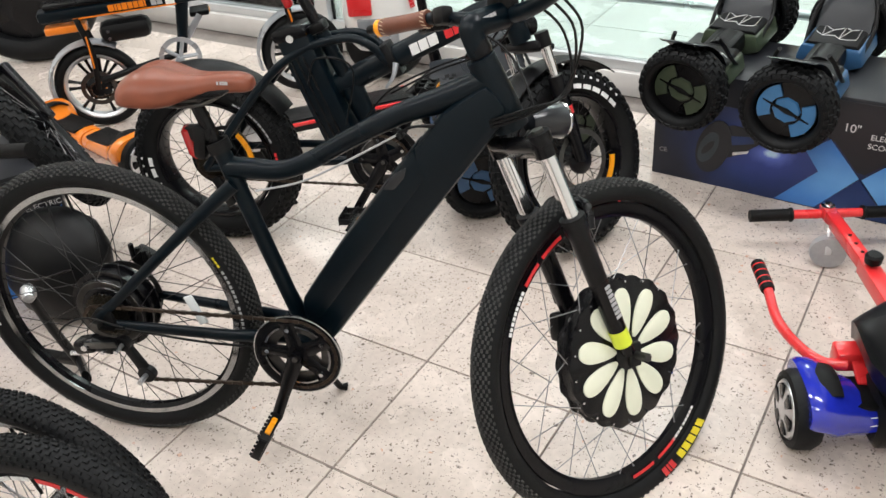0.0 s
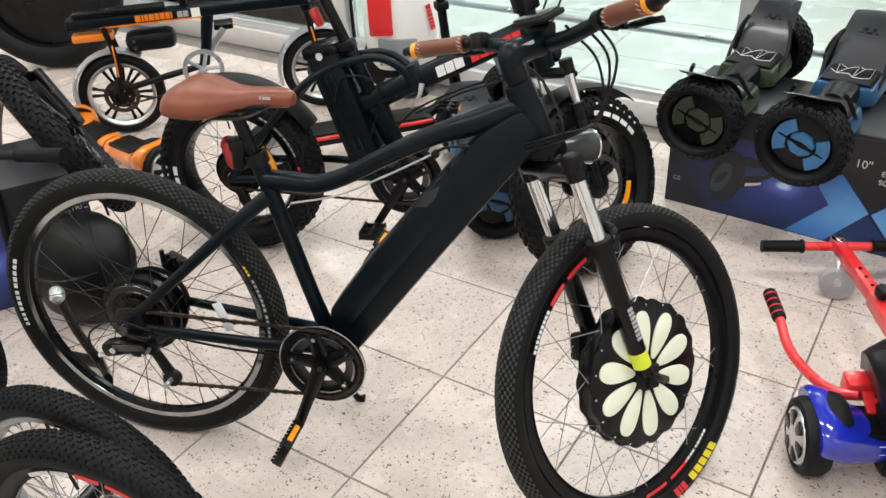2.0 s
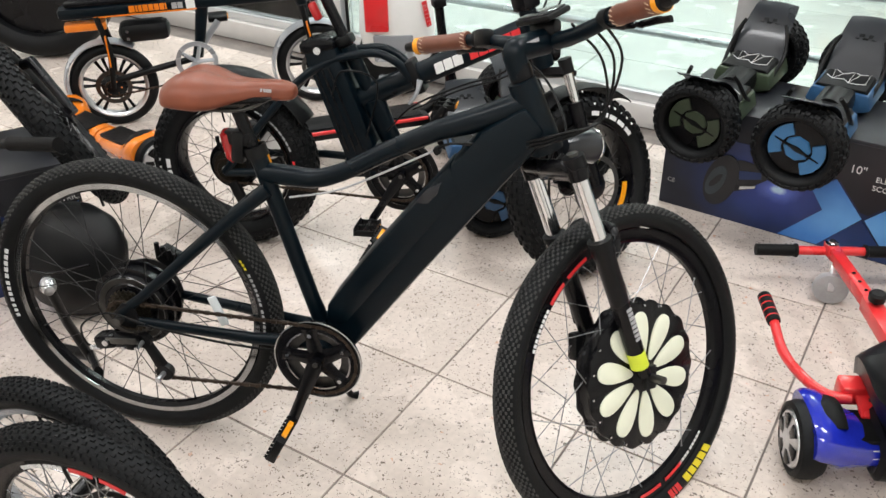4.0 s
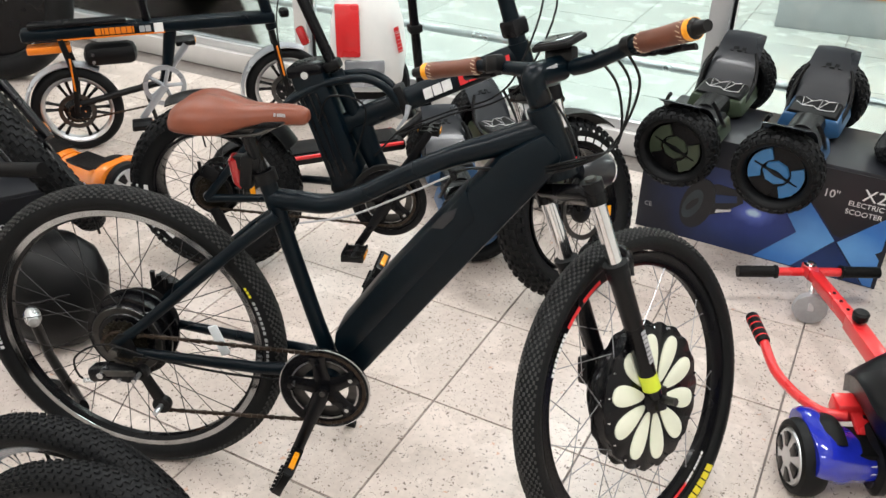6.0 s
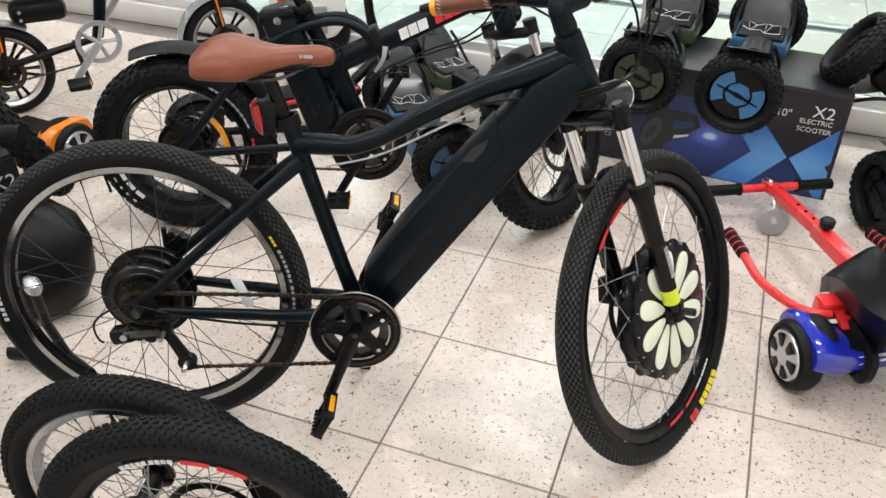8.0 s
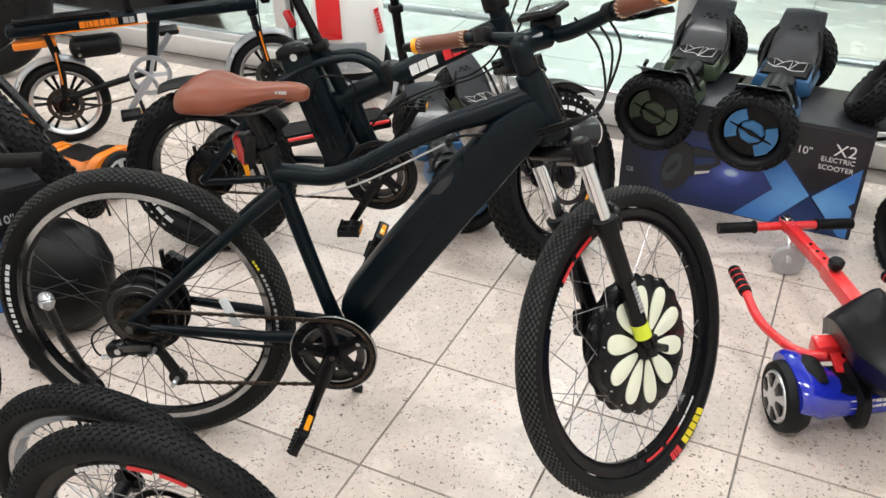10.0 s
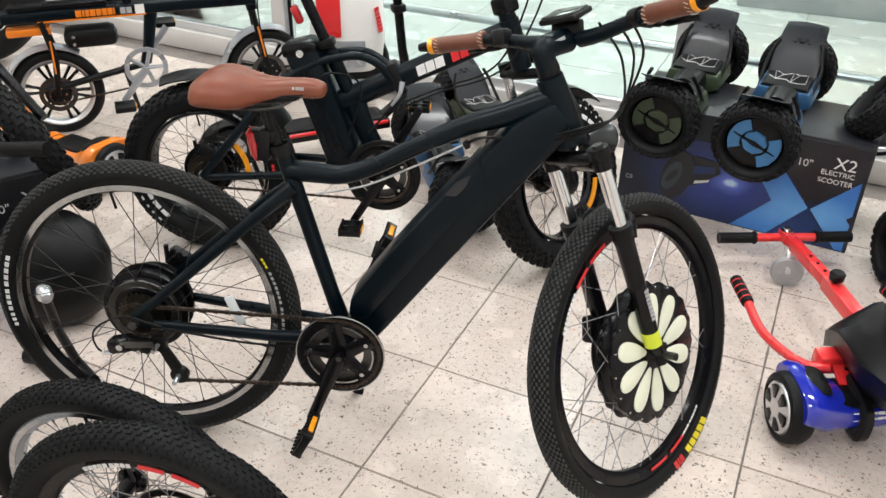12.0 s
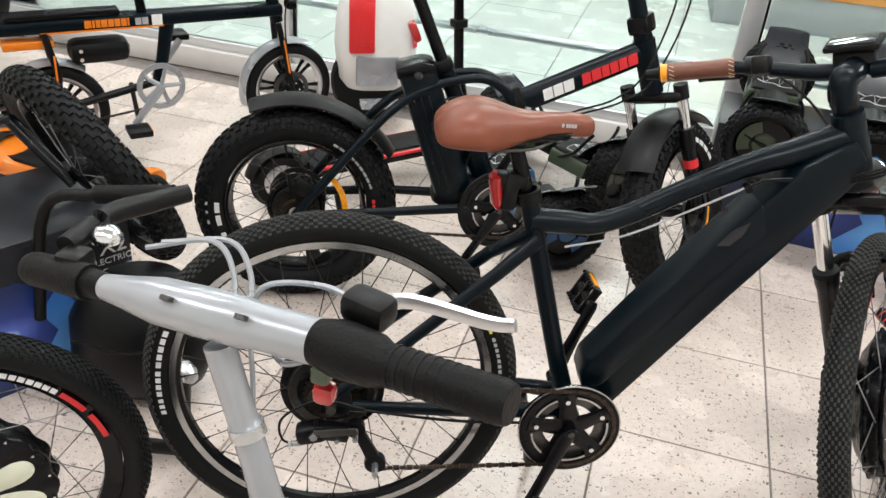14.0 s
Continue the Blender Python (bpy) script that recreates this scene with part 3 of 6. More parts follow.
def saddle(bike, m, material, label):
    """A wide sprung-look saddle shell: flared tail, waist, long nose; two rails below."""
    bm = bmesh.new()
    st = [(-0.122, 0.034, -0.012, 0.030), (-0.115, 0.064, -0.002, 0.046), (-0.092, 0.084, 0.013, 0.062), (-0.06, 0.088, 0.024, 0.076), (-0.03, 0.080, 0.020, 0.078), (0.0, 0.060, 0.009, 0.060), (0.03, 0.040, 0.001, 0.042), (0.07, 0.030, -0.001, 0.038), (0.11, 0.027, 0.000, 0.038), (0.132, 0.024, -0.004, 0.036), (0.146, 0.014, -0.012, 0.024)]
    rows = []
    for x, hw, top, drop in st:
        ring = []
        for k in range(17):
            a = math.pi * k / 16
            y = hw * math.cos(a)
            s = math.sin(a)
            z = top - drop * (1 - s ** 0.55) - 0.006 * math.exp(-(y / 0.012) ** 2) * (x < 0.05)
            ring.append(bm.verts.new((x, y, z)))
        rows.append(ring)
    for a, b in zip(rows, rows[1:]):
        for i in range(16):
            bm.faces.new((a[i], a[i + 1], b[i + 1], b[i]))
    for r in (rows[0], rows[-1]):
        bm.faces.new(r)
    for a, b in zip(rows, rows[1:]):
        bm.faces.new((a[0], b[0], b[16], a[16]))
    sub = part("saddle", bm, material, bike, label, m=m)
    bv = sub.modifiers.new("s", "SUBSURF")
    bv.levels = bv.render_levels = 2
    for y in (-0.024, 0.024):
        part("saddle_rail", tube([(-0.09, y * 1.6, -0.03), (-0.05, y, -0.055), (0.04, y, -0.055), (0.10, y * 0.5, -0.03)], 0.0035, 8, None, 1, 5), M_STEEL, sub)
    part("saddle_base", prism([(-0.11, -0.022), (0.11, -0.026), (0.09, -0.04), (-0.06, -0.052), (-0.11, -0.045)], -0.034, 0.034, 0.008), M_PLASTIC, sub)
    return sub


# ---- room ----
def tagged_part(ob, label, category, kind="structure"):
    return tagged(ob, label, category, kind=kind)


X0, X1, Y0, YW = -4.4, 2.8, -3.2, 1.70
floor = tagged_part(part("floor", rbox(X1 - X0, YW + 0.12 - Y0, 0.1, 0, Matrix.Translation(((X0 + X1) / 2, (Y0 + YW + 0.12) / 2, -0.0545))), M_GROUT, smooth=False), "cream terrazzo tile floor with dark specks and grey joints", "floor")
MY1 = 9.0
mall = tagged_part(part("mall_floor", rbox(14, MY1 - YW - 0.12, 0.1, 0, Matrix.Translation((-1.0, (MY1 + YW + 0.12) / 2, -0.0545))), M_GROUT, smooth=False), "pale polished tile floor of the mall walkway", "floor")
# walls and ceiling out of view, added to close in the light
wall_b = tagged_part(part("wall_south", rbox(X1 - X0 + 0.3, 0.12, CEIL, 0, Matrix.Translation(((X0 + X1) / 2, Y0 - 0.06, CEIL / 2))), M_WALL, smooth=False), "plain pale wall out of view, added to close the lit room", "wall")
tagged_part(part("wall_east", rbox(0.12, YW + 0.12 - Y0, CEIL, 0, Matrix.Translation((X1 + 0.06, (Y0 + YW + 0.12) / 2, CEIL / 2))), M_WALL, smooth=False), "plain pale wall out of view, added to close the lit room", "wall")
tagged_part(part("wall_west", rbox(0.12, YW + 0.12 - Y0, CEIL, 0, Matrix.Translation((X0 - 0.06, (Y0 + YW + 0.12) / 2, CEIL / 2))), M_WALL, smooth=False), "plain pale wall out of view, added to close the lit room", "wall")
tagged_part(part("ceiling", rbox(14, MY1 - Y0 + 0.3, 0.1, 0, Matrix.Translation((-1.0, (MY1 + Y0) / 2, CEIL + 0.05))), M_CEIL, smooth=False), "white ceiling out of view, added to close the lit room", "ceiling")
tagged_part(part("mall_wall", rbox(14, 0.1, CEIL, 0, Matrix.Translation((-1.0, MY1 + 0.05, CEIL / 2))), M_WALL, smooth=False), "pale wall out of view, added to close the mall walkway", "wall")


def area_lamp(x, y, sx, sy, power, color=(0.975, 0.985, 1.0)):
    """A ceiling lamp panel with its light."""
    l = thing("ceiling_light", pose(x, y, CEIL), "flush white rectangular ceiling light panel", "ceiling light", "ceiling lights")
    part("light_frame", rbox(sx + 0.06, sy + 0.06, 0.03, 0.004, Matrix.Translation((0, 0, -0.015))), M_ALUFRAME, l)
    part("diffuser", rbox(sx, sy, 0.006, 0, Matrix.Translation((0, 0, -0.034))), M_GLOW, l, smooth=False)
    d = bpy.data.lights.new("panel_light", "AREA")
    d.shape, d.size, d.size_y, d.energy, d.color = "RECTANGLE", sx, sy, power, color
    o = new("panel_light", d)
    o.matrix_basis = pose(x, y, CEIL - 0.045)


for lx, power in ((-3.0, 24), (-0.9, 25), (1.2, 36)):
    for ly in (-1.9, 0.4):
        area_lamp(lx, ly, 1.2, 0.3, power)
for lx in (-3.5, -0.5, 2.5):
    for ly in (3.2, 6.0):
        area_lamp(lx, ly, 1.2, 0.6, 49, (0.95, 1.0, 0.99))

# glazed shop front: sill, rails, posts, panes
front = new("window_1")
front.matrix_basis = pose(0, YW, 0)
tagged(front, "floor-to-ceiling shop window with aluminium posts and low rail", "shop window", kind="structure")
part("window_sill", rbox(X1 - X0, 0.10, 0.10, 0.006, Matrix.Translation(((X0 + X1) / 2, 0.07, 0.05))), M_SILL, front)
part("base_rail", rbox(X1 - X0, 0.05, 0.04, 0.004, Matrix.Translation(((X0 + X1) / 2, 0.07, 0.12))), M_ALUFRAME, front)
part("head_rail", rbox(X1 - X0, 0.06, 0.08, 0.004, Matrix.Translation(((X0 + X1) / 2, 0.07, CEIL - 0.04))), M_ALUFRAME, front)
part("push_rail", tube([(X0, 0.20, 0.34), (X1, 0.20, 0.34)], 0.018, 12), M_ALU, front)
POSTS = (-3.6, -1.68, 0.24, 2.16)
for px in POSTS:
    part("post", rbox(0.075, 0.09, CEIL - 0.18, 0.004, Matrix.Translation((px, 0.07, CEIL / 2))), M_ALUFRAME, front)
    part("post_gasket", rbox(0.012, 0.02, CEIL - 0.2, 0.002, Matrix.Translation((px + 0.044, 0.07, CEIL / 2))), M_PLASTIC, front)
for a, b in zip((X0, *POSTS), (*POSTS, X1)):
    g = part("pane", rbox(b - a - 0.09, 0.01, CEIL - 0.24, 0, Matrix.Translation(((a + b) / 2 + 0.01, 0.07, CEIL / 2 + 0.02))), M_GLASS, front, smooth=False)
    g.visible_shadow = False

# shop front across the walkway: dark plinth with orange band
far = thing("shop_counter", pose(1.95, 4.35, 0, 0, 0, 4), "orange-fronted counter with grey plinth in the mall", "counter")
part("plinth", rbox(3.6, 0.5, 0.22, 0.01, Matrix.Translation((0, 0, 0.11))), M_PRINT_GREY, far)
part("front_panel", rbox(3.6, 0.52, 0.4, 0.01, Matrix.Translation((0, 0, 0.42))), M_ORANGEWALL, far)
part("countertop", rbox(3.7, 0.6, 0.04, 0.008, Matrix.Translation((0, 0, 0.64))), M_WHITE, far)


# ---- the black mountain e-bike ----
def main_bike():
    bike = thing("electric_bicycle", pose(-0.4915, -0.4935, 0, 0, 0, 20.5) @ pose(0, 0, 0, -5.2, 0, 0), "matte black electric mountain bike with brown saddle on its kickstand", "bicycle", "bicycles")
    # frame: down tube with battery, sloping top tube, seat tube, stays
    fr = part("frame", prism([(0.474, 0.350), (0.506, 0.304), (0.526, 0.318), (0.70, 0.546), (0.893, 0.795), (0.906, 0.83), (0.870, 0.874), (0.79, 0.822), (0.737, 0.757), (0.554, 0.530), (0.470, 0.414), (0.466, 0.383)], -0.038, 0.038, 0.013), M_FRAME, bike, "matte black hydroformed frame")
    part("top_tube", tube([(0.338, 0, 0.693), (0.40, 0, 0.690), (0.455, 0, 0.689), (0.52, 0, 0.713), (0.60, 0, 0.757), (0.70, 0, 0.806), (0.78, 0, 0.834), (0.868, 0, 0.868)], [0.0215, 0.0215, 0.0195, 0.0185, 0.019, 0.0205, 0.024, 0.029], 14, None, 0.95, 5), M_FRAME, fr)
    part("seat_tube", tube([(0.454, 0, 0.30), (0.42, 0, 0.41), (0.33, 0, 0.735)], [0.020, 0.017, 0.0175], 14, None), M_FRAME, fr)
    part("seat_clamp", lathe([(0.0235, -0.012), (0.0235, 0.012), (0.018, 0.012), (0.018, -0.012)], 24, closed=True, m=Matrix.Translation((0.329, 0, 0.738)) @ pose(0, 0, 0, 0, -16, 0) @ pose(0, 0, 0, 90, 0, 0)), M_PLASTIC, bike)
    part("head_tube", tube([(0.856, 0, 0.912), (0.868, 0, 0.885), (0.892, 0, 0.825), (0.908, 0, 0.784)], [0.0265, 0.0275, 0.031, 0.032], 18, None), M_FRAME, fr)
    part("bottom_bracket", rod((0.45, -0.05, 0.293), (0.45, 0.045, 0.293), 0.025, 20), M_FRAME, fr)
    for s in (-1, 1):
        part("chain_stay", tube([(0.43, s * 0.032, 0.312), (0.30, s * 0.05, 0.318), (0.02, s * 0.068, 0.34), (0.0, s * 0.070, 0.35)], [0.017, 0.014, 0.011, 0.012], 10, None, 0.8), M_FRAME, fr)
        part("seat_stay", tube([(0.352, s * 0.018, 0.662), (0.28, s * 0.045, 0.605), (0.05, s * 0.066, 0.40), (0.0, s * 0.070, 0.36)], [0.015, 0.013, 0.011, 0.012], 10, None, 0.8), M_FRAME, fr)
        part("dropout", prism([(-0.02, 0.33), (0.03, 0.325), (0.04, 0.345), (0.03, 0.385), (0.005, 0.385), (-0.018, 0.36)], s * 0.072 - 0.004, s * 0.072 + 0.004, 0.002), M_PLASTIC, fr)
        part("axle_nut", rod((0, s * 0.078, 0.35), (0, s * 0.098, 0.35), 0.0105, 6), M_STEEL, bike)
    # battery case with seam and lock, under and along the down tube
    bat = part("battery", prism([(0.505, 0.372), (0.474, 0.362), (0.464, 0.384), (0.469, 0.416), (0.553, 0.532), (0.731, 0.754), (0.752, 0.696)], -0.0398, 0.0398, 0.006), M_FRAME, bike, "black frame battery")
    part("battery_lock", prism([(0.664, 0.672), (0.688, 0.702), (0.716, 0.718), (0.708, 0.694), (0.688, 0.672)], -0.0408, -0.0390, 0.0005), M_GUARD, bat)
    # wheels
    def rear_hub(wh):
        drum_motor(wh, 0.088, 0.105)
        part("spoke_reflector", rbox(0.075, 0.006, 0.022, 0.004, pose(0.205, -0.02, 0.012, 0, -110, 0)), M_CLEAR, wh)
        ring_print(wh, 0.311, 0.320, -0.0255, 158, 0.9, [2.2] * 5 + [-0.6] + [1.8] * 4 + [-0.4] + [1.4] * 3, M_PRINT_WHITE)
        ring_print(wh, 0.311, 0.317, -0.0255, -8, 0.8, [1.6] * 6 + [-1] + [1.4] * 7, M_PRINT_GREY)
        ring_print(wh, 0.311, 0.316, -0.0255, 24, 0.5, [1.2] * 3, M_PRINT_YELLOW)
        part("brake_track", lathe([(0.299, -0.0165), (0.2865, -0.0168), (0.2865, -0.0158), (0.299, -0.0155)], 72, closed=True), M_BRAKE, wh)
    spoked_wheel(bike, pose(0, 0, 0.346), 0.346, 0.054, 0.050, 0.302, M_GLOSS, TREAD_XC, rear_hub, "rear_wheel", rubber=M_RUBBER_DUSTY, label="black rim with polished brake track")
    # transmission
    crankset(bike, 0.448, 0.291, -0.064, 0.092, -112, "black alloy crankset with polished ring edge")
    belt = tangents((0, 0.344), 0.040, (0.448, 0.291), 0.086, -0.066)
    chain(bike, [Vector((0.086, -0.072, 0.198))] + belt[27:] + belt[0:14])
    dr = part("rear_derailleur", rbox(0.07, 0.03, 0.03, 0.008, pose(0.0, -0.088, 0.298, 0, 8, 0)), M_PLASTIC, bike, "black rear derailleur")
    bm = prism([(0.03, 0.31), (0.05, 0.31), (0.095, 0.225), (0.075, 0.205)], -0.082, -0.068, 0.003)
    lathe([(0.0, -0.008), (0.020, -0.008), (0.021, 0), (0.020, 0.008), (0.0, 0.008)], 16, bm, m=Matrix.Translation((0.083, -0.075, 0.216)))
    lathe([(0.0, -0.007), (0.018, -0.007), (0.018, 0.007), (0.0, 0.007)], 16, bm, m=Matrix.Translation((0.045, -0.075, 0.295)))
    part("jockey_cage", bm, M_PLASTIC, dr)
    for x, z, r in ((0.083, 0.216, 0.006), (0.045, 0.295, 0.005), (-0.03, 0.300, 0.0075), (0.012, 0.292, 0.005)):
        part("bolt", rod((x, -0.083, z), (x, -0.112, z), r, 8), M_ALU, dr)
    part("adjuster", tube([(-0.05, -0.10, 0.279), (-0.075, -0.10, 0.277)], 0.0055, 8), M_ALU, dr)
    part("link_plate", prism([(-0.03, 0.312), (0.045, 0.318), (0.05, 0.305), (-0.03, 0.296)], -0.108, -0.104, 0.001), M_STEEL, dr)
    part("derailleur_body", rbox(0.055, 0.04, 0.034, 0.01, pose(-0.035, -0.088, 0.296, 0, -12, 0)), M_GLOSS, dr)
    cable(bike, [(0.06, -0.085, 0.345), (-0.02, -0.095, 0.37), (-0.085, -0.1, 0.335), (-0.085, -0.098, 0.285), (-0.05, -0.095, 0.275)], 0.0025)
    cable(bike, [(0.06, -0.075, 0.335), (0.2, -0.06, 0.305), (0.30, -0.05, 0.292), (0.41, -0.04, 0.285)], 0.003)
    # brake caliper behind the motor
    bm = rbox(0.05, 0.03, 0.045, 0.008, pose(0.05, 0.075, 0.43, 0, 30, 0))
    for k in range(4):
        rod((0.03 + 0.014 * k, 0.06, 0.43 + 0.01 * (k % 2)), (0.03 + 0.014 * k, 0.06, 0.47 - 0.008 * k), 0.006, 8, bm)
    part("brake_caliper", bm, M_PLASTIC, bike)
    # kickstand
    part("kickstand", tube([(0.37, 0.03, 0.30), (0.415, 0.115, 0.13), (0.435, 0.165, 0.024), (0.452, 0.171, 0.019)], [0.011, 0.010, 0.009, 0.014], 10, None, 0.8), M_PLASTIC, bike)
    # seat
    part("seat_post", rod((0.332, 0, 0.72), (0.294, 0, 0.838), 0.0136, 16), M_GLOSS, bike)
    part("seat_post_head", rbox(0.05, 0.045, 0.03, 0.008, pose(0.29, 0, 0.842, 0, 0, 0)), M_STEEL, bike)
    sd = saddle(bike, pose(0.280, 0, 0.884, 0, -2, 0), M_LEATHER, "brown vinyl saddle")
    part("saddle_print", bars([0.004, -0.002, 0.004, 0.003, 0.003, 0.004], 0.006, 0.001), M_PRINT_GREY, sd, m=pose(0.084, -0.0288, -0.0165, -14, 0, -9), smooth=False)
    tl = part("tail_light", tube([(0.280, 0, 0.712), (0.276, 0, 0.725), (0.269, 0, 0.772), (0.269, 0, 0.78)], [0.006, 0.012, 0.0125, 0.006], 12, None, 1.5), M_REDLENS, bike, "red tail light")
    part("light_bracket", rbox(0.06, 0.028, 0.03, 0.006, pose(0.295, 0, 0.765, 0, 0, 0)), M_PLASTIC, tl)
    part("light_case", rbox(0.028, 0.036, 0.07, 0.008, pose(0.296, 0, 0.748, 0, 8, 0)), M_PLASTIC, tl)
    # steering: built straight, then turned about the head axis
    ax = Vector((0.375, 0, -0.927)).normalized()
    P0 = Vector((0.872, 0, 0.86))
    st = Matrix.Translation(P0) @ pose(0, 0, 0, -2.4, 2.3, 0) @ Matrix.Rotation(radians(-STEER), 4, ax) @ Matrix.Translation(-P0)
    hub = Vector((1.135, 0, 0.322))
    fork = part("fork", prism([(0.905, 0.772), (0.962, 0.748), (0.956, 0.722), (0.90, 0.745)], -0.062, 0.062, 0.01), M_GLOSS, bike, "black suspension fork with chrome stanchions", m=st)
    c = Vector((0.935, 0, 0.742))
    d = (Vector((1.118, 0, 0.322)) - c).normalized()
    for s in (-1, 1):
        y = Vector((0, s * 0.062, 0))
        part("stanchion", rod(c + y, c + y + d * 0.20, 0.0155, 18), M_CHROME, fork)
        part("crown_cap", rod(c + y - d * 0.035, c + y + d * 0.01, 0.021, 18), M_GLOSS, fork)
        part("fork_leg", tube([c + y + d * 0.145, c + y + d * 0.165, c + y + d * 0.18, c + y + d * 0.40, c + y + d * 0.45 + Vector((0.006, 0, 0))], [0.0225, 0.0235, 0.0205, 0.0185, 0.014], 16), M_GLOSS, fork)
        part("cap_bolt", rod(c + y - d * 0.035, c + y - d * 0.041, 0.011, 12), M_STEEL, fork)
        part("dust_seal", rod(c + y + d * 0.138, c + y + d * 0.150, 0.0245, 18), M_RUBBER, fork)
        part("axle_nut", rod(hub + y * 1.05, hub + Vector((0, s * 0.10, 0)), 0.009, 8), M_STEEL, fork)
        part("dropout", rbox(0.03, 0.012, 0.05, 0.004, Matrix.Translation(hub + y * 1.02)), M_PLASTIC, fork)
    part("fork_brace", tube([c + Vector((0.03, -0.062, 0)) + d * 0.17, c + Vector((0.055, -0.045, 0.0)) + d * 0.12, c + Vector((0.055, 0.045, 0.0)) + d * 0.12, c + Vector((0.03, 0.062, 0)) + d * 0.17], 0.011, 10, None, 1, 5), M_GLOSS, fork)
    n = Vector((d.z, 0, -d.x))
    q = c + d * 0.345 + Vector((0, -0.0815, 0))
    part("yellow_label", tube([c + Vector((0, -0.062, 0)) + d * 0.392, c + Vector((0, -0.062, 0)) + d * 0.428], 0.0190, 16), M_YELLOW, fork, "yellow sticker")
    for k in range(8):
        p = c + Vector((0, -0.0822, 0)) + d * (0.292 + 0.0095 * k)
        part("leg_print", rbox(0.013, 0.0016, 0.0065, 0.0, Matrix.Translation(p) @ pose(0, 0, 0, 0, math.degrees(math.atan2(-d.x, -d.z)) + 180, 0)), M_PRINT_GREY, fork, smooth=False)
    # headlamp
    hl = part("headlamp", lathe([(0.0, 0.05), (0.018, 0.045), (0.029, 0.02), (0.033, -0.02), (0.033, -0.03)], 24, m=Matrix.Translation((1.0, 0, 0.79)) @ pose(0, 0, 0, 0, 0, 90)), M_GUARD, fork, "black oval headlamp")
    part("headlamp_lens", lathe([(0.0325, -0.03), (0.028, -0.04), (0.0, -0.045)], 24, m=Matrix.Translation((1.0, 0, 0.79)) @ pose(0, 0, 0, 0, 0, 90)), M_LAMPGLASS, fork)
    part("lens_rim", lathe([(0.0335, -0.028), (0.035, -0.030), (0.0335, -0.033), (0.031, -0.031)], 28, closed=True, m=Matrix.Translation((1.0, 0, 0.79)) @ pose(0, 0, 0, 0, 0, 90)), M_CHROME, fork)
    part("lamp_bracket", tube([(0.94, 0, 0.755), (0.96, 0, 0.775), (0.985, 0, 0.775)], 0.008, 8), M_PLASTIC, fork)

    def front_hub(wh):
        petal_motor(wh)
        ring_print(wh, 0.281, 0.288, -0.0165, -84, 0.7, [13, -2.5, 12, -1.0], M_PRINT_RED, "rim_stripe")
        ring_print(wh, 0.281, 0.287, -0.0165, -57, 0.5, [1.5] * 4 + [-0.6] + [1.5] * 5, M_PRINT_WHITE)
        ring_print(wh, 0.281, 0.287, -0.0165, 145, 0.5, [1.5] * 9, M_PRINT_WHITE)
        ring_print(wh, 0.281, 0.288, -0.0165, 118, 0.7, [12, -2, 10], M_PRINT_RED, "rim_stripe")
        ring_print(wh, 0.305, 0.328, -0.0268, -60, 0.7, [3.0] * 5, M_PRINT_YELLOW, "tyre_print", 1.2)
        ring_print(wh, 0.305, 0.328, -0.0268, -70, 0.6, [2.2, 1.0, 2.2], M_PRINT_RED, "tyre_print", 1.2)
    spoked_wheel(bike, st @ Matrix.Translation(hub), 0.346, 0.054, 0.050, 0.299, M_GLOSS, TREAD_XC, front_hub, "front_wheel", rubber=M_RUBBER_DUSTY, rim_d=0.03, r_hub=0.145, flange=0.03, spoke_mat=M_SPOKE, label="black rim with red stripes and petal hub motor")
    # disc brake on the far side
    part("brake_disc", lathe([(0.09, 0.055), (0.09, 0.057), (0.072, 0.057), (0.072, 0.055)], 48, closed=True, m=Matrix.Translation(hub)), M_STEEL, fork)
    part("brake_caliper", rbox(0.03, 0.03, 0.06, 0.008, Matrix.Translation(hub + Vector((-0.075, 0.07, 0.05)))), M_PLASTIC, fork)
    # stem, bar, display, grips
    stem = part("stem", tube([(0.853, 0, 0.918), (0.842, 0, 0.945), (0.842, 0, 0.962), (0.870, 0, 0.972), (0.912, 0, 0.982)], [0.021, 0.022, 0.025, 0.0235, 0.024], 16, None, 0.95, 3), M_FRAME, bike, "black handlebar stem", m=st)
    part("headset_spacer", lathe([(0.021, -0.014), (0.0225, 0), (0.021, 0.014), (0.0, 0.014), (0.0, -0.014)], 24, m=Matrix.Translation((0.852, 0, 0.925)) @ pose(0, 0, 0, 0, -22, 0) @ pose(0, 0, 0, 90, 0, 0)), M_GLOSS, stem)
    bx, bz = 0.912, 0.982
    pts = [(bx - 0.060, -0.32, bz + 0.024), (bx - 0.024, -0.20, bz + 0.021), (bx, -0.06, bz), (bx, 0.06, bz), (bx - 0.024, 0.20, bz + 0.021), (bx - 0.060, 0.32, bz + 0.019)]
    part("handlebar", tube(pts, [0.011, 0.012, 0.0155, 0.0155, 0.012, 0.011], 14, None, 1, 4), M_FRAME, stem)
    for s in (-1, 1):
        a, b = Vector((bx - 0.024, s * 0.20, bz + 0.021)), Vector((bx - 0.059, s * 0.316, bz + (0.024 if s < 0 else 0.019)))
        dd = (b - a).normalized()
        g = part("grip", tube([a, a + dd * 0.006, a + dd * 0.05, b - dd * 0.006, b], [0.017, 0.0175, 0.0165, 0.018, 0.017], 18), M_LEATHER_EDGE, stem, "brown stitched leather grip")
        part("grip_ring", tube([b, b + dd * 0.012], 0.0175, 18), M_AMBER, stem)
        part("bar_end", tube([b + dd * 0.012, b + dd * 0.016, b + dd * 0.04], [0.0165, 0.012, 0.009], 14), M_PLASTIC, stem)
        bm = bmesh.new()
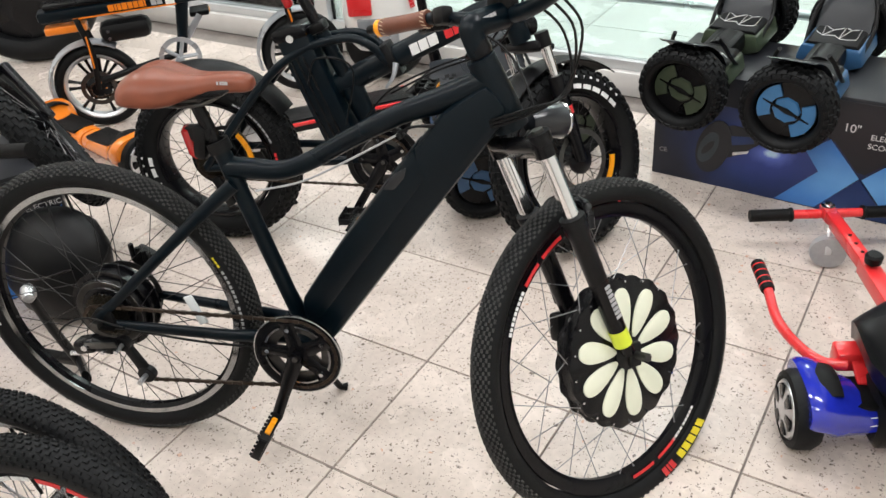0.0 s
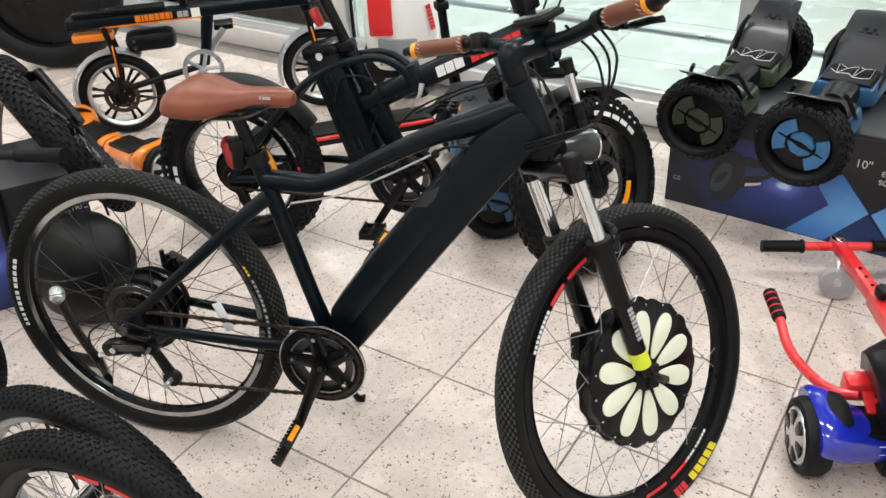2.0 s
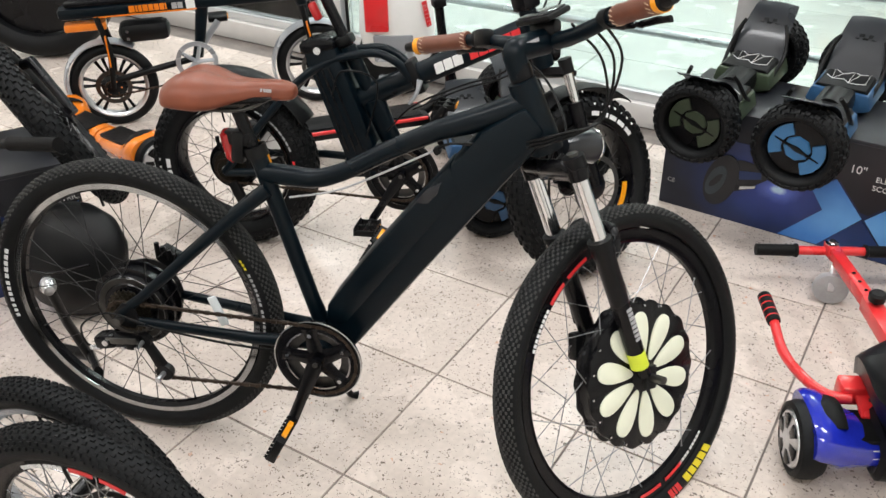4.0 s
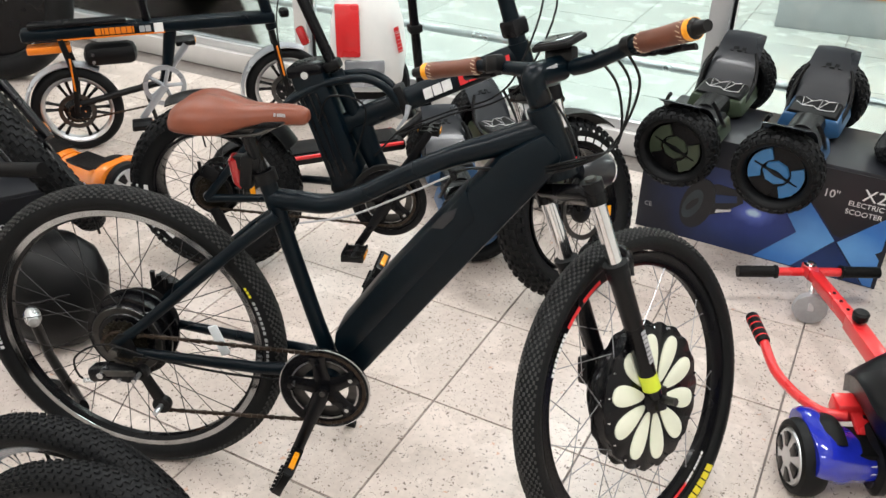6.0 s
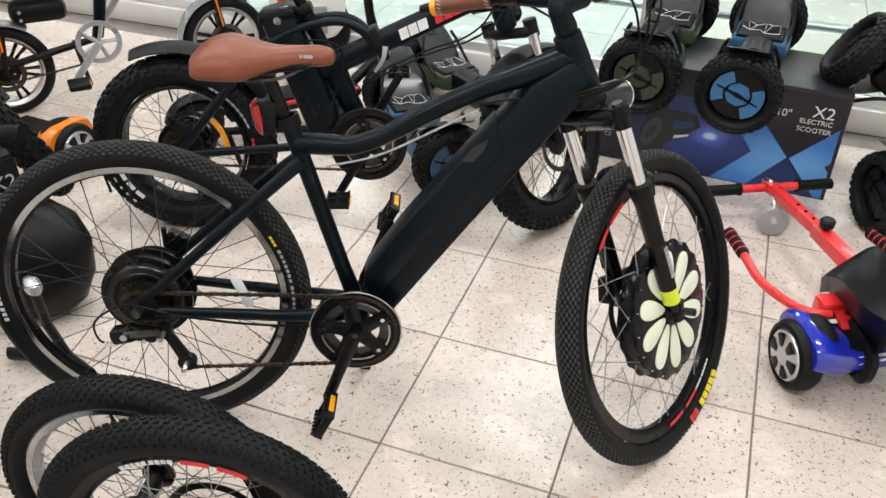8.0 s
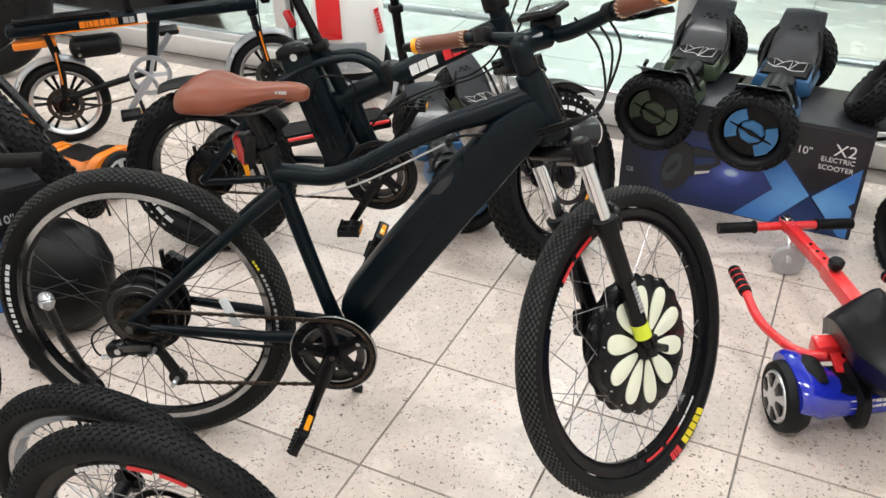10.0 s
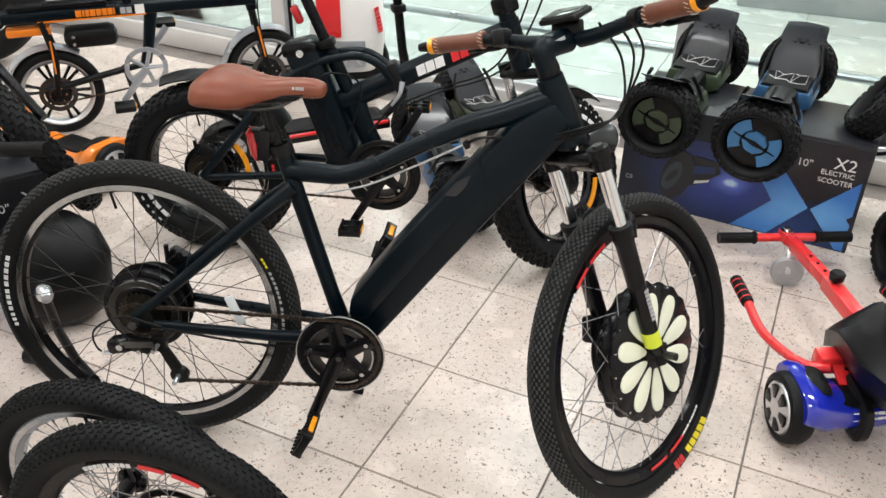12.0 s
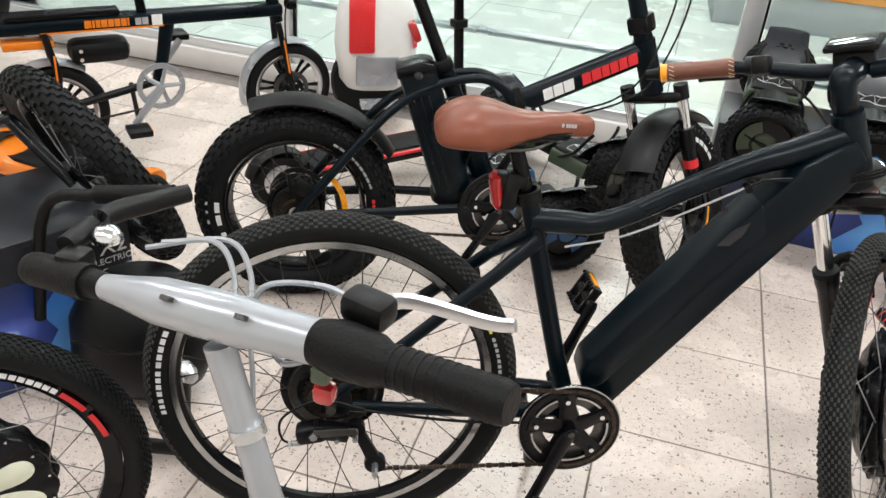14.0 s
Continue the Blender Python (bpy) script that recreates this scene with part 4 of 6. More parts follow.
        for q0 in (a + dd * 0.004, b - dd * 0.01):
            for k in range(14):
                t0 = 2 * math.pi * k / 14
                e = frame_at(q0, dd)
                v0 = e @ Vector((0.0177 * math.cos(t0), 0.0177 * math.sin(t0), -0.003))
                v1 = e @ Vector((0.0177 * math.cos(t0 + 0.25), 0.0177 * math.sin(t0 + 0.25), 0.006))
                rod(v0, v1, 0.0009, 4, bm)
        part("stitching", bm, M_STITCH, stem)["kind"] = "stuff"
        brake_lever(stem, a - dd * 0.03, dd, (0.95, 0, -0.25), M_GLOSS)
    part("shifter", rbox(0.03, 0.035, 0.035, 0.008, pose(bx - 0.025, 0.15, bz + 0.02)), M_PLASTIC, stem)
    ds = part("display", rbox(0.060, 0.092, 0.012, 0.005, pose(bx - 0.006, 0.0, bz + 0.045, 0, -24, 0)), M_PLASTIC, stem, "rectangular bike computer display")
    part("screen", rbox(0.050, 0.078, 0.003, 0.001, pose(bx - 0.009, 0.0, bz + 0.052, 0, -24, 0)), M_SCREEN, ds)
    part("display_clamp", rbox(0.02, 0.07, 0.03, 0.006, pose(bx, 0, bz + 0.022)), M_PLASTIC, ds)
    part("stem_print", bars([0.007, 0.007, 0.007, 0.006], 0.010, 0.001), M_PRINT_GREY, stem, m=pose(0.852, -0.0205, 0.966, 0, -20, 0), smooth=False)
    # cables from the bar to the frame and fork
    def S(p):
        return st @ Vector(p)
    for i, (y0, x0) in enumerate(((-0.16, 0.02), (-0.13, 0.025), (-0.09, 0.03))):
        e = Vector((0.905, -0.03, 0.80 + 0.006 * i))
        cable(bike, [S((bx - 0.02, y0, bz + 0.02)), S((bx + 0.045 + x0, y0 * 0.8, bz - 0.04)), S((bx + 0.06 + x0, -0.06, bz - 0.14)), e + Vector((0.03, -0.012, 0.02)), e + Vector((-0.06, 0.0, -0.01)), (0.74, -0.03, 0.795), (0.70, -0.022, 0.775)], 0.0026)
    cable(bike, [S((bx - 0.02, 0.15, bz + 0.02)), S((bx + 0.07, 0.09, bz - 0.05)), S((bx + 0.08, 0.03, bz - 0.16)), S((0.95, 0.03, 0.76)), S((1.0, 0.075, 0.6)), S((1.06, 0.075, 0.42))], 0.0026)
    cable(bike, [(0.70, -0.022, 0.775), (0.60, -0.02, 0.722), (0.50, -0.02, 0.675), (0.40, -0.022, 0.652)], 0.0022, M_PRINT_GREY)
    part("cable_clip", rbox(0.012, 0.02, 0.014, 0.003, pose(0.705, -0.02, 0.775, 0, -30, 0)), M_PLASTIC, bike)
    return bike


STEER = 50.0
main_bike()


# ---- the fat-tyre folding e-bike ----
def fat_bike():
    bike = thing("folding_electric_bicycle", pose(-0.925, 0.245, 0, 0, 0, 22.0) @ pose(0, 0, 0, -6.0, 0, 0), "black folding electric bicycle with fat tyres and seat-tube battery", "bicycle", "bicycles")
    # main tube with hinge
    a, b = Vector((0.44, 0, 0.503)), Vector((0.925, 0, 0.727))
    u = (b - a).normalized()
    fr = part("frame", tube([a - u * 0.03, a, a.lerp(b, 0.32)], [0.034, 0.035, 0.034], 14, None, 0.75), M_FRAME, bike, "black folding frame")
    mt = part("main_tube", tube([a.lerp(b, 0.345), a.lerp(b, 0.7), b], [0.034, 0.034, 0.033], 14, None, 0.75), M_FRAME, fr)
    h = a.lerp(b, 0.333)
    part("hinge", rbox(0.03, 0.062, 0.10, 0.006, frame_at(h, u, (0, 1, 0)) @ pose(0, 0, 0, 0, 90, 0) @ pose(0, 0, 0, 0, 0, 90) @ pose(0, 0, 0, 0, 0, -90)), M_PLASTIC, fr)
    part("hinge_lever", tube([h + Vector((0.02, -0.045, 0.0)), h + Vector((0.012, -0.055, -0.035)), h + Vector((-0.012, -0.056, -0.07))], [0.009, 0.006, 0.004], 8, None, 0.7, 4), M_ALUPAINT, fr, "silver hinge lever")
    n = Vector((-u.z, 0, u.x))
    m = Matrix(((u.x, 0, n.x, 0), (0, 1, 0, 0), (u.z, 0, n.z, 0), (0, 0, 0, 1)))
    part("side_print", bars([0.026, 0.026, 0.028], 0.030, 0.003, 0.001, 0.15), M_PRINT_WHITE, fr, m=Matrix.Translation(a.lerp(b, 0.455) + Vector((0, -0.0288, 0)) - n * 0.015) @ m, smooth=False)
    part("side_print", bars([0.024, 0.026, 0.02, 0.022, 0.022, 0.026], 0.030, 0.003, 0.001, 0.15), M_PRINT_RED, fr, m=Matrix.Translation(a.lerp(b, 0.66) + Vector((0, -0.0288, 0)) - n * 0.015) @ m, smooth=False)
    part("rear_tube", tube([(0.47, 0, 0.50), (0.51, 0, 0.40), (0.565, 0, 0.288)], [0.036, 0.032, 0.03], 12, None, 0.8, 4), M_FRAME, fr)
    part("seat_tube", rod((0.562, 0, 0.29), (0.400, 0, 0.655), 0.022, 14), M_FRAME, fr)
    part("seat_post", rod((0.405, 0, 0.645), (0.252, 0, 0.99), 0.0165, 14), M_GLOSS, bike)
    part("quick_release", rbox(0.05, 0.05, 0.03, 0.008, pose(0.393, 0, 0.672, 0, -24, 0)), M_PLASTIC, bike)
    part("tail_light", rbox(0.022, 0.034, 0.055, 0.008, pose(0.312, -0.012, 0.755, 0, -24, 0)), M_REDLENS, bike, "red tail light")
    bat = part("battery", prism([(0.274, 0.645), (0.372, 0.665), (0.492, 0.335), (0.395, 0.300)], -0.052, 0.052, 0.014), M_FRAME, bike, "tall black seat-tube battery")
    part("battery_cap", prism([(0.272, 0.635), (0.376, 0.657), (0.368, 0.682), (0.34, 0.688), (0.266, 0.668)], -0.055, 0.055, 0.008), M_GLOSS, bat)
    part("key_lock", rod((0.324, -0.056, 0.652), (0.324, -0.061, 0.652), 0.011, 14), M_CHROME, bat)
    for k in range(3):
        x = 0.306 + 0.022 * k
        part("rib", prism([(x, 0.60), (x + 0.006, 0.602), (x + 0.096, 0.352), (x + 0.090, 0.350)], -0.0545, -0.050, 0.001), M_GLOSS, bat)
    part("controller_box", rbox(0.17, 0.10, 0.10, 0.02, pose(0.47, 0, 0.32, 0, 15, 0)), M_PLASTIC, bike)
    # rear triangle and rack hoop
    for s in (-1, 1):
        part("chain_stay", tube([(0.55, s * 0.045, 0.290), (0.28, s * 0.082, 0.285), (0.01, s * 0.09, 0.27)], [0.016, 0.013, 0.013], 10, None, 0.8), M_FRAME, fr)
        part("seat_stay", tube([(0.01, s * 0.09, 0.27), (0.095, s * 0.086, 0.375), (0.19, s * 0.072, 0.488), (0.275, s * 0.055, 0.572), (0.36, s * 0.042, 0.620), (0.43, s * 0.037, 0.640), (0.50, s * 0.034, 0.645), (0.555, s * 0.03, 0.618), (0.59, s * 0.02, 0.57)], 0.0125, 10, None, 1, 5), M_FRAME, fr)
    R = 0.270

    def rear(wh):
        drum_motor(wh, 0.070, 0.12)
        ring_print(wh, 0.203, 0.240, -0.0475, 176, 2.2, [8, 8, -4, 8, 8, 8], M_PRINT_WHITE, "tyre_print")
        ring_print(wh, 0.210, 0.226, -0.0475, 18, 1.0, [4] * 9, M_PRINT_GREY, "tyre_print")
        ring_print(wh, 0.208, 0.226, -0.0475, 2, 1.0, [3, 3], M_PRINT_RED, "tyre_print")
        part("spoke_reflector", arc_band(0.126, 0.141, 2, 44, -0.046, -0.006, 12), M_AMBER, wh)
    spoked_wheel(bike, pose(0.01, 0, R), R, 0.100, 0.088, 0.190, M_GLOSS, TREAD_FAT, rear, "rear_wheel", rim_w=0.075, rim_d=0.016, n=36, flange=0.045, r_hub=0.075)
    part("rear_mudguard", fender(0.294, 0.312, 0.056, 32, 113), M_PLASTIC, bike, "black plastic mudguard", m=pose(0.01, 0, R))
    bm = rbox(0.05, 0.03, 0.045, 0.008, pose(0.03, -0.08, 0.35, 0, 30, 0))
    for k in range(4):
        rod((0.0 + 0.016 * k, -0.085, 0.34), (-0.005 + 0.018 * k, -0.085, 0.385 - 0.01 * (k % 2)), 0.006, 8, bm)
    part("brake_caliper", bm, M_PLASTIC, bike)
    crankset(bike, 0.565, 0.290, -0.062, 0.092, -122, "black crankset", axle=0.09, tilt=0)
    part("chain_guard", lathe([(0.112, -0.003), (0.115, 0), (0.112, 0.003), (0.098, 0.002), (0.098, -0.002)], 60, closed=True, m=Matrix.Translation((0.565, -0.068, 0.290))), M_PLASTIC, bike)
    chain(bike, tangents((0.01, 0.27), 0.036, (0.565, 0.290), 0.08, -0.075))
    part("rear_derailleur", prism([(0.01, 0.23), (0.04, 0.24), (0.08, 0.15), (0.05, 0.13)], -0.085, -0.065, 0.006), M_PLASTIC, bike)
    # steering
    ax = Vector((0.33, 0, -0.944)).normalized()
    P0 = Vector((0.945, 0, 0.69))
    st = Matrix.Translation(P0) @ Matrix.Rotation(radians(-48), 4, ax) @ Matrix.Translation(-P0)
    hub = Vector((1.10, 0, R))
    part("head_tube", rod((0.970, 0, 0.620), (0.921, 0, 0.760), 0.030, 16), M_FRAME, fr)
    c = Vector((0.985, 0, 0.605))
    d = (Vector((1.085, 0, R)) - c).normalized()
    fork = part("fork", prism([(0.96, 0.62), (1.02, 0.605), (1.015, 0.585), (0.955, 0.595)], -0.085, 0.085, 0.008), M_GLOSS, bike, "black suspension fork", m=st)
    for s in (-1, 1):
        y = Vector((0, s * 0.078, 0))
        part("stanchion", rod(c + y, c + y + d * 0.14, 0.015, 14), M_CHROME, fork)
        part("crown_cap", rod(c + y - d * 0.035, c + y + d * 0.005, 0.02, 14), M_GLOSS, fork)
        part("fork_leg", tube([c + y + d * 0.09, c + y + d * 0.12, c + y + d * 0.345], [0.022, 0.022, 0.018], 14), M_GLOSS, fork)
        part("leg_print", tube([c + y + d * 0.18, c + y + d * 0.205], 0.0212, 14), M_PRINT_RED, fork)
    part("front_mudguard", fender(0.284, 0.300, 0.055, 55, 150), M_PLASTIC, bike, "black plastic mudguard", m=st @ Matrix.Translation(hub))

    def frontw(wh):
        part("hub", lathe([(0.02, -0.07), (0.04, -0.06), (0.04, -0.05), (0.02, -0.045), (0.02, 0.045), (0.04, 0.05), (0.04, 0.06), (0.02, 0.07)], 24), M_GLOSS, wh)
        part("brake_disc", lathe([(0.09, -0.066), (0.09, -0.064), (0.075, -0.064), (0.075, -0.066)], 48, closed=True), M_STEEL, wh)
        ring_print(wh, 0.203, 0.240, -0.0475, 40, 2.2, [8, 8, 8, 8, 8], M_PRINT_WHITE, "tyre_print")
        ring_print(wh, 0.208, 0.226, -0.0475, -50, 1.0, [3, 3, 3], M_PRINT_RED, "tyre_print")
        part("spoke_reflector", arc_band(0.126, 0.141, -44, -2, -0.046, -0.006, 12), M_AMBER, wh)
    spoked_wheel(bike, st @ Matrix.Translation(hub), R, 0.100, 0.088, 0.190, M_GLOSS, TREAD_FAT, frontw, "front_wheel", rim_w=0.075, rim_d=0.016, flange=0.05, r_hub=0.038)
    post = part("handlepost", tube([(0.925, 0, 0.748), (0.903, 0, 0.81), (0.81, 0, 1.08)], [0.026, 0.024, 0.018], 14), M_FRAME, bike, "folding black handlepost", m=st)
    part("post_hinge", rbox(0.06, 0.06, 0.05, 0.01, pose(0.910, 0, 0.80, 0, -18, 0)), M_GLOSS, post)
    part("handlebar", rod((0.80, -0.3, 1.08), (0.80, 0.3, 1.08), 0.0125, 12), M_GLOSS, post)
    part("headlamp", lathe([(0.0, 0.03), (0.02, 0.025), (0.028, 0.0), (0.028, -0.02), (0.0, -0.024)], 20, m=Matrix.Translation((0.99, 0, 0.66)) @ pose(0, 0, 0, 0, 0, 90)), M_GLOSS, post)
    for s in (-1, 1):
        part("grip", rod((0.80, s * 0.18, 1.08), (0.80, s * 0.3, 1.08), 0.017, 14), M_GRIP, post)
    cable(bike, [st @ Vector((0.80, -0.1, 1.07)), st @ Vector((0.93, -0.1, 0.9)), (0.93, -0.05, 0.70), (0.86, -0.04, 0.61), (0.74, -0.04, 0.565), (0.60, -0.045, 0.50), (0.52, -0.05, 0.42)], 0.003)
    cable(bike, [st @ Vector((0.80, -0.12, 1.07)), st @ Vector((0.96, -0.12, 0.88)), (0.95, -0.06, 0.68), (0.87, -0.045, 0.60), (0.74, -0.045, 0.555), (0.60, -0.05, 0.49)], 0.003)
    cable(bike, [(0.36, -0.06, 0.52), (0.40, -0.075, 0.60), (0.50, -0.07, 0.57), (0.46, -0.06, 0.40)], 0.003)
    part("kickstand", tube([(0.12, 0.09, 0.26), (0.14, 0.15, 0.12), (0.16, 0.195, 0.02)], 0.009, 8), M_PLASTIC, bike)
    return bike


def fender(r0, r1, hw, a0, a1, n=22):
    """A mudguard: a bowed strip round the wheel, with thickness."""
    bm = bmesh.new()
    rows = []
    for i in range(n + 1):
        a = radians(a0 + (a1 - a0) * i / n)
        row = []
        for k in range(7):
            q = -1 + 2 * k / 6
            r = r1 - (r1 - r0) * q * q
            row.append(bm.verts.new((r * math.cos(a), hw * q, r * math.sin(a))))
        for k in range(6, -1, -1):
            q = -1 + 2 * k / 6
            r = r1 - 0.004 - (r1 - r0) * q * q
            row.append(bm.verts.new((r * math.cos(a), hw * q * 0.97, r * math.sin(a))))
        rows.append(row)
    for p, q in zip(rows, rows[1:]):
        for k in range(14):
            bm.faces.new((p[k], p[(k + 1) % 14], q[(k + 1) % 14], q[k]))
    bm.faces.new(rows[0])
    bm.faces.new(rows[-1][::-1])
    return bm


fat_bike()


# ---- the small-wheeled folding e-bike with cast wheels ----
def cast_wheel(parent, m, R, name):
    """Cast alloy wheel: rim, five paired spokes, hub motor, slick tyre."""
    w = part(name, lathe([(R - 0.038, -0.02), (R - 0.044, -0.021), (R - 0.054, -0.014), (R - 0.054, 0.014), (R - 0.044, 0.021), (R - 0.038, 0.02)], 56, closed=True), M_ALU, parent, "cast alloy wheel with black spokes", m=m)
    part("tyre", tyre_mesh(R, 0.05, 0.048, (), 0, (0, 0), 0, 64), M_RUBBER, w, "black road tyre")
    sp = None
    for k in range(12):
        mm = pose(0, 0, 0, 0, 60 * (k // 2) + 10 + (8 if k % 2 else -8), 0)
        if sp is None:
            sp = part("spoke", tube([(0.04, 0, 0.0), (0.09, 0, 0.001), (R - 0.05, 0, 0.0)], [0.0075, 0.0062, 0.0085], 8, None, 1.2), M_GLOSS, w, m=mm)
        else:
            again(sp, mm)
    part("hub_motor", lathe([(0.01, -0.05), (0.025, -0.045), (0.05, -0.03), (0.055, -0.01), (0.055, 0.01), (0.05, 0.03), (0.025, 0.045), (0.01, 0.05)], 36), M_GLOSS, w)
    part("brake_disc", lathe([(0.072, -0.034), (0.072, -0.032), (0.054, -0.032), (0.054, -0.034)], 40, closed=True), M_STEEL, w)
    for k in range(6):
        a = 2 * math.pi * k / 6
        part("disc_bolt", rod((0.03 * math.cos(a), -0.044, 0.03 * math.sin(a)), (0.03 * math.cos(a), -0.047, 0.03 * math.sin(a)), 0.004, 8), M_CHROME, w)
    return w


def small_bike():
    b = thing("mini_electric_bicycle", pose(-2.055, 0.655, 0, 0, 0, 46.5), "small black folding electric bicycle with orange trim and silver mudguards", "bicycle", "bicycles")
    R = 0.176
    cast_wheel(b, pose(0.035, 0, R), R, "rear_wheel")
    cast_wheel(b, pose(0.885, 0, R), R, "front_wheel")
    beam = part("frame", rbox(0.97, 0.075, 0.045, 0.012, pose(0.375, 0, 0.488)), M_FRAME, b, "long straight black frame beam")
    part("frame_cap", rbox(0.36, 0.06, 0.02, 0.006, pose(0.10, 0, 0.522)), M_GLOSS, beam)
    part("orange_stripe", rbox(0.40, 0.002, 0.006, 0, pose(0.22, -0.0385, 0.469)), M_ORANGE, beam)
    part("side_print", bars([0.022, 0.008, 0.014, 0.020, 0.018, 0.018, 0.018, 0.006], 0.026, 0.003, 0.001), M_ORANGE, beam, m=pose(0.16, -0.038, 0.477), smooth=False)
    part("side_print", bars([0.02, 0.02], 0.024, 0.003, 0.001), M_PRINT_GREY, beam, m=pose(0.325, -0.038, 0.477), smooth=False)
    part("price_sticker", rbox(0.035, 0.002, 0.036, 0, pose(0.398, -0.0385, 0.49)), M_WHITE, beam, "small white price sticker")
    part("rear_block", rbox(0.16, 0.06, 0.03, 0.006, pose(-0.02, 0, 0.430)), M_ORANGE, b, "orange rear light block")
    for s in (-1, 1):
        part("rear_strut", tube([(0.035, s * 0.05, R), (0.055, s * 0.05, 0.33), (0.03, s * 0.035, 0.47)], [0.011, 0.012, 0.012], 10, None, 0.7), M_PLASTIC, b)
        part("strut_stripe", rod((0.045, s * 0.0605, 0.27), (0.05, s * 0.060, 0.40), 0.0036, 6), M_ORANGE, b)
        part("front_strut", tube([(0.885, s * 0.05, R), (0.855, s * 0.05, 0.34), (0.84, s * 0.03, 0.44)], [0.011, 0.012, 0.012], 10, None, 0.7), M_PLASTIC, b)
        part("strut_stripe", rod((0.872, s * 0.0605, 0.25), (0.852, s * 0.058, 0.38), 0.0040, 6), M_ORANGE, b)
    part("rear_mudguard", fender(0.187, 0.198, 0.035, 55, 190), M_ALUPAINT, b, "silver mudguard", m=pose(0.035, 0, R))
    part("front_mudguard", fender(0.187, 0.198, 0.035, 65, 195), M_ALUPAINT, b, "silver mudguard", m=pose(0.885, 0, R))
    part("battery", rbox(0.20, 0.10, 0.082, 0.03, pose(0.20, 0, 0.392)), M_PLASTIC, b, "black battery box")
    for k in range(2):
        part("box_screw", rod((0.135, -0.05, 0.375 + 0.03 * k), (0.135, -0.053, 0.375 + 0.03 * k), 0.007, 10), M_CHROME, b)
    part("swing_arm", tube([(0.04, -0.03, 0.2), (0.2, -0.04, 0.235), (0.39, 0, 0.255)], 0.014, 10), M_PLASTIC, b)
    part("lower_frame", tube([(0.39, 0, 0.26), (0.41, 0, 0.33), (0.44, 0, 0.47)], [0.022, 0.022, 0.026], 12), M_FRAME, b)
    c = part("crankset", lathe([(0.085, -0.003), (0.085, 0.003), (0.066, 0.003), (0.066, -0.003)], 48, closed=True), M_ALUPAINT, b, "silver crankset", m=pose(0.385, -0.06, 0.257))
    for k in range(5):
        a = 2 * math.pi * k / 5
        part("spoke", rod((0, 0, 0), (0.07 * math.cos(a), 0, 0.07 * math.sin(a)), 0.008, 8), M_ALUPAINT, c)
    for s in (-1, 1):
        a = radians(-131 if s < 0 else 49)
        tip = Vector((0.165 * math.cos(a), s * 0.02 + (0.1 if s > 0 else 0), 0.165 * math.sin(a)))
        part("crank_arm", tube([(0, -0.01 if s < 0 else 0.1, 0), tip], [0.016, 0.013], 10, None, 0.6), M_ALUPAINT, c)
        part("pedal", rbox(0.08, 0.09, 0.022, 0.005, Matrix.Translation(tip + Vector((0, s * 0.06, 0)))), M_PLASTIC, c)
        part("reflector", rbox(0.004, 0.05, 0.012, 0.002, Matrix.Translation(tip + Vector((0.042, s * 0.06, 0)))), M_AMBER, c)
    chain(b, tangents((0.035, R), 0.032, (0.385, 0.257), 0.07, -0.055))
    part("handlepost", tube([(0.845, 0, 0.44), (0.82, 0, 0.56), (0.76, 0, 0.95)], [0.024, 0.024, 0.018], 12), M_FRAME, b)
    part("handlebar", rod((0.76, -0.26, 0.95), (0.76, 0.26, 0.95), 0.0125, 12), M_GLOSS, b)
    part("seat_post", rod((0.36, 0, 0.48), (0.33, 0, 0.75), 0.017, 12), M_GLOSS, b)
    saddle(b, pose(0.33, 0, 0.79), M_GLOSS, "black saddle")
    hl = part("headlamp", rbox(0.04, 0.05, 0.035, 0.01, pose(0.90, 0, 0.50)), M_GLOSS, b)
    part("kickstand", tube([(0.30, 0.04, 0.24), (0.33, 0.12, 0.02)], 0.009, 8), M_PLASTIC, b)
    cable(b, [(0.78, -0.1, 0.94), (0.88, -0.09, 0.70), (0.86, -0.05, 0.47), (0.87, -0.06, 0.25)], 0.003)
    return b


small_bike()


# ---- two-wheeled boards with large tyres ----
def guard_plate():
    """A curved plate that rises from the foot pad and bends back over the wheel."""
    bm = bmesh.new()
    rows = []
    for y, z, w in ((-0.180, 0.030, 0.080), (-0.205, 0.064, 0.079), (-0.24, 0.098, 0.077), (-0.280, 0.128, 0.074), (-0.312, 0.146, 0.071), (-0.334, 0.156, 0.068), (-0.340, 0.156, 0.060)):
        rows.append([bm.verts.new((w * q, y - 0.004 * (1 - q * q), z + 0.004 * (1 - q * q))) for q in (-1, -0.6, -0.2, 0.2, 0.6, 1)] + [bm.verts.new((w * q * 0.97, y + 0.006 - 0.004 * (1 - q * q), z - 0.006 + 0.004 * (1 - q * q))) for q in (1, 0.6, 0.2, -0.2, -0.6, -1)])
    for p, q in zip(rows, rows[1:]):
        for k in range(12):
            bm.faces.new((p[k], p[(k + 1) % 12], q[(k + 1) % 12], q[k]))
    bm.faces.new(rows[0])
    bm.faces.new(rows[-1][::-1])
    return bm


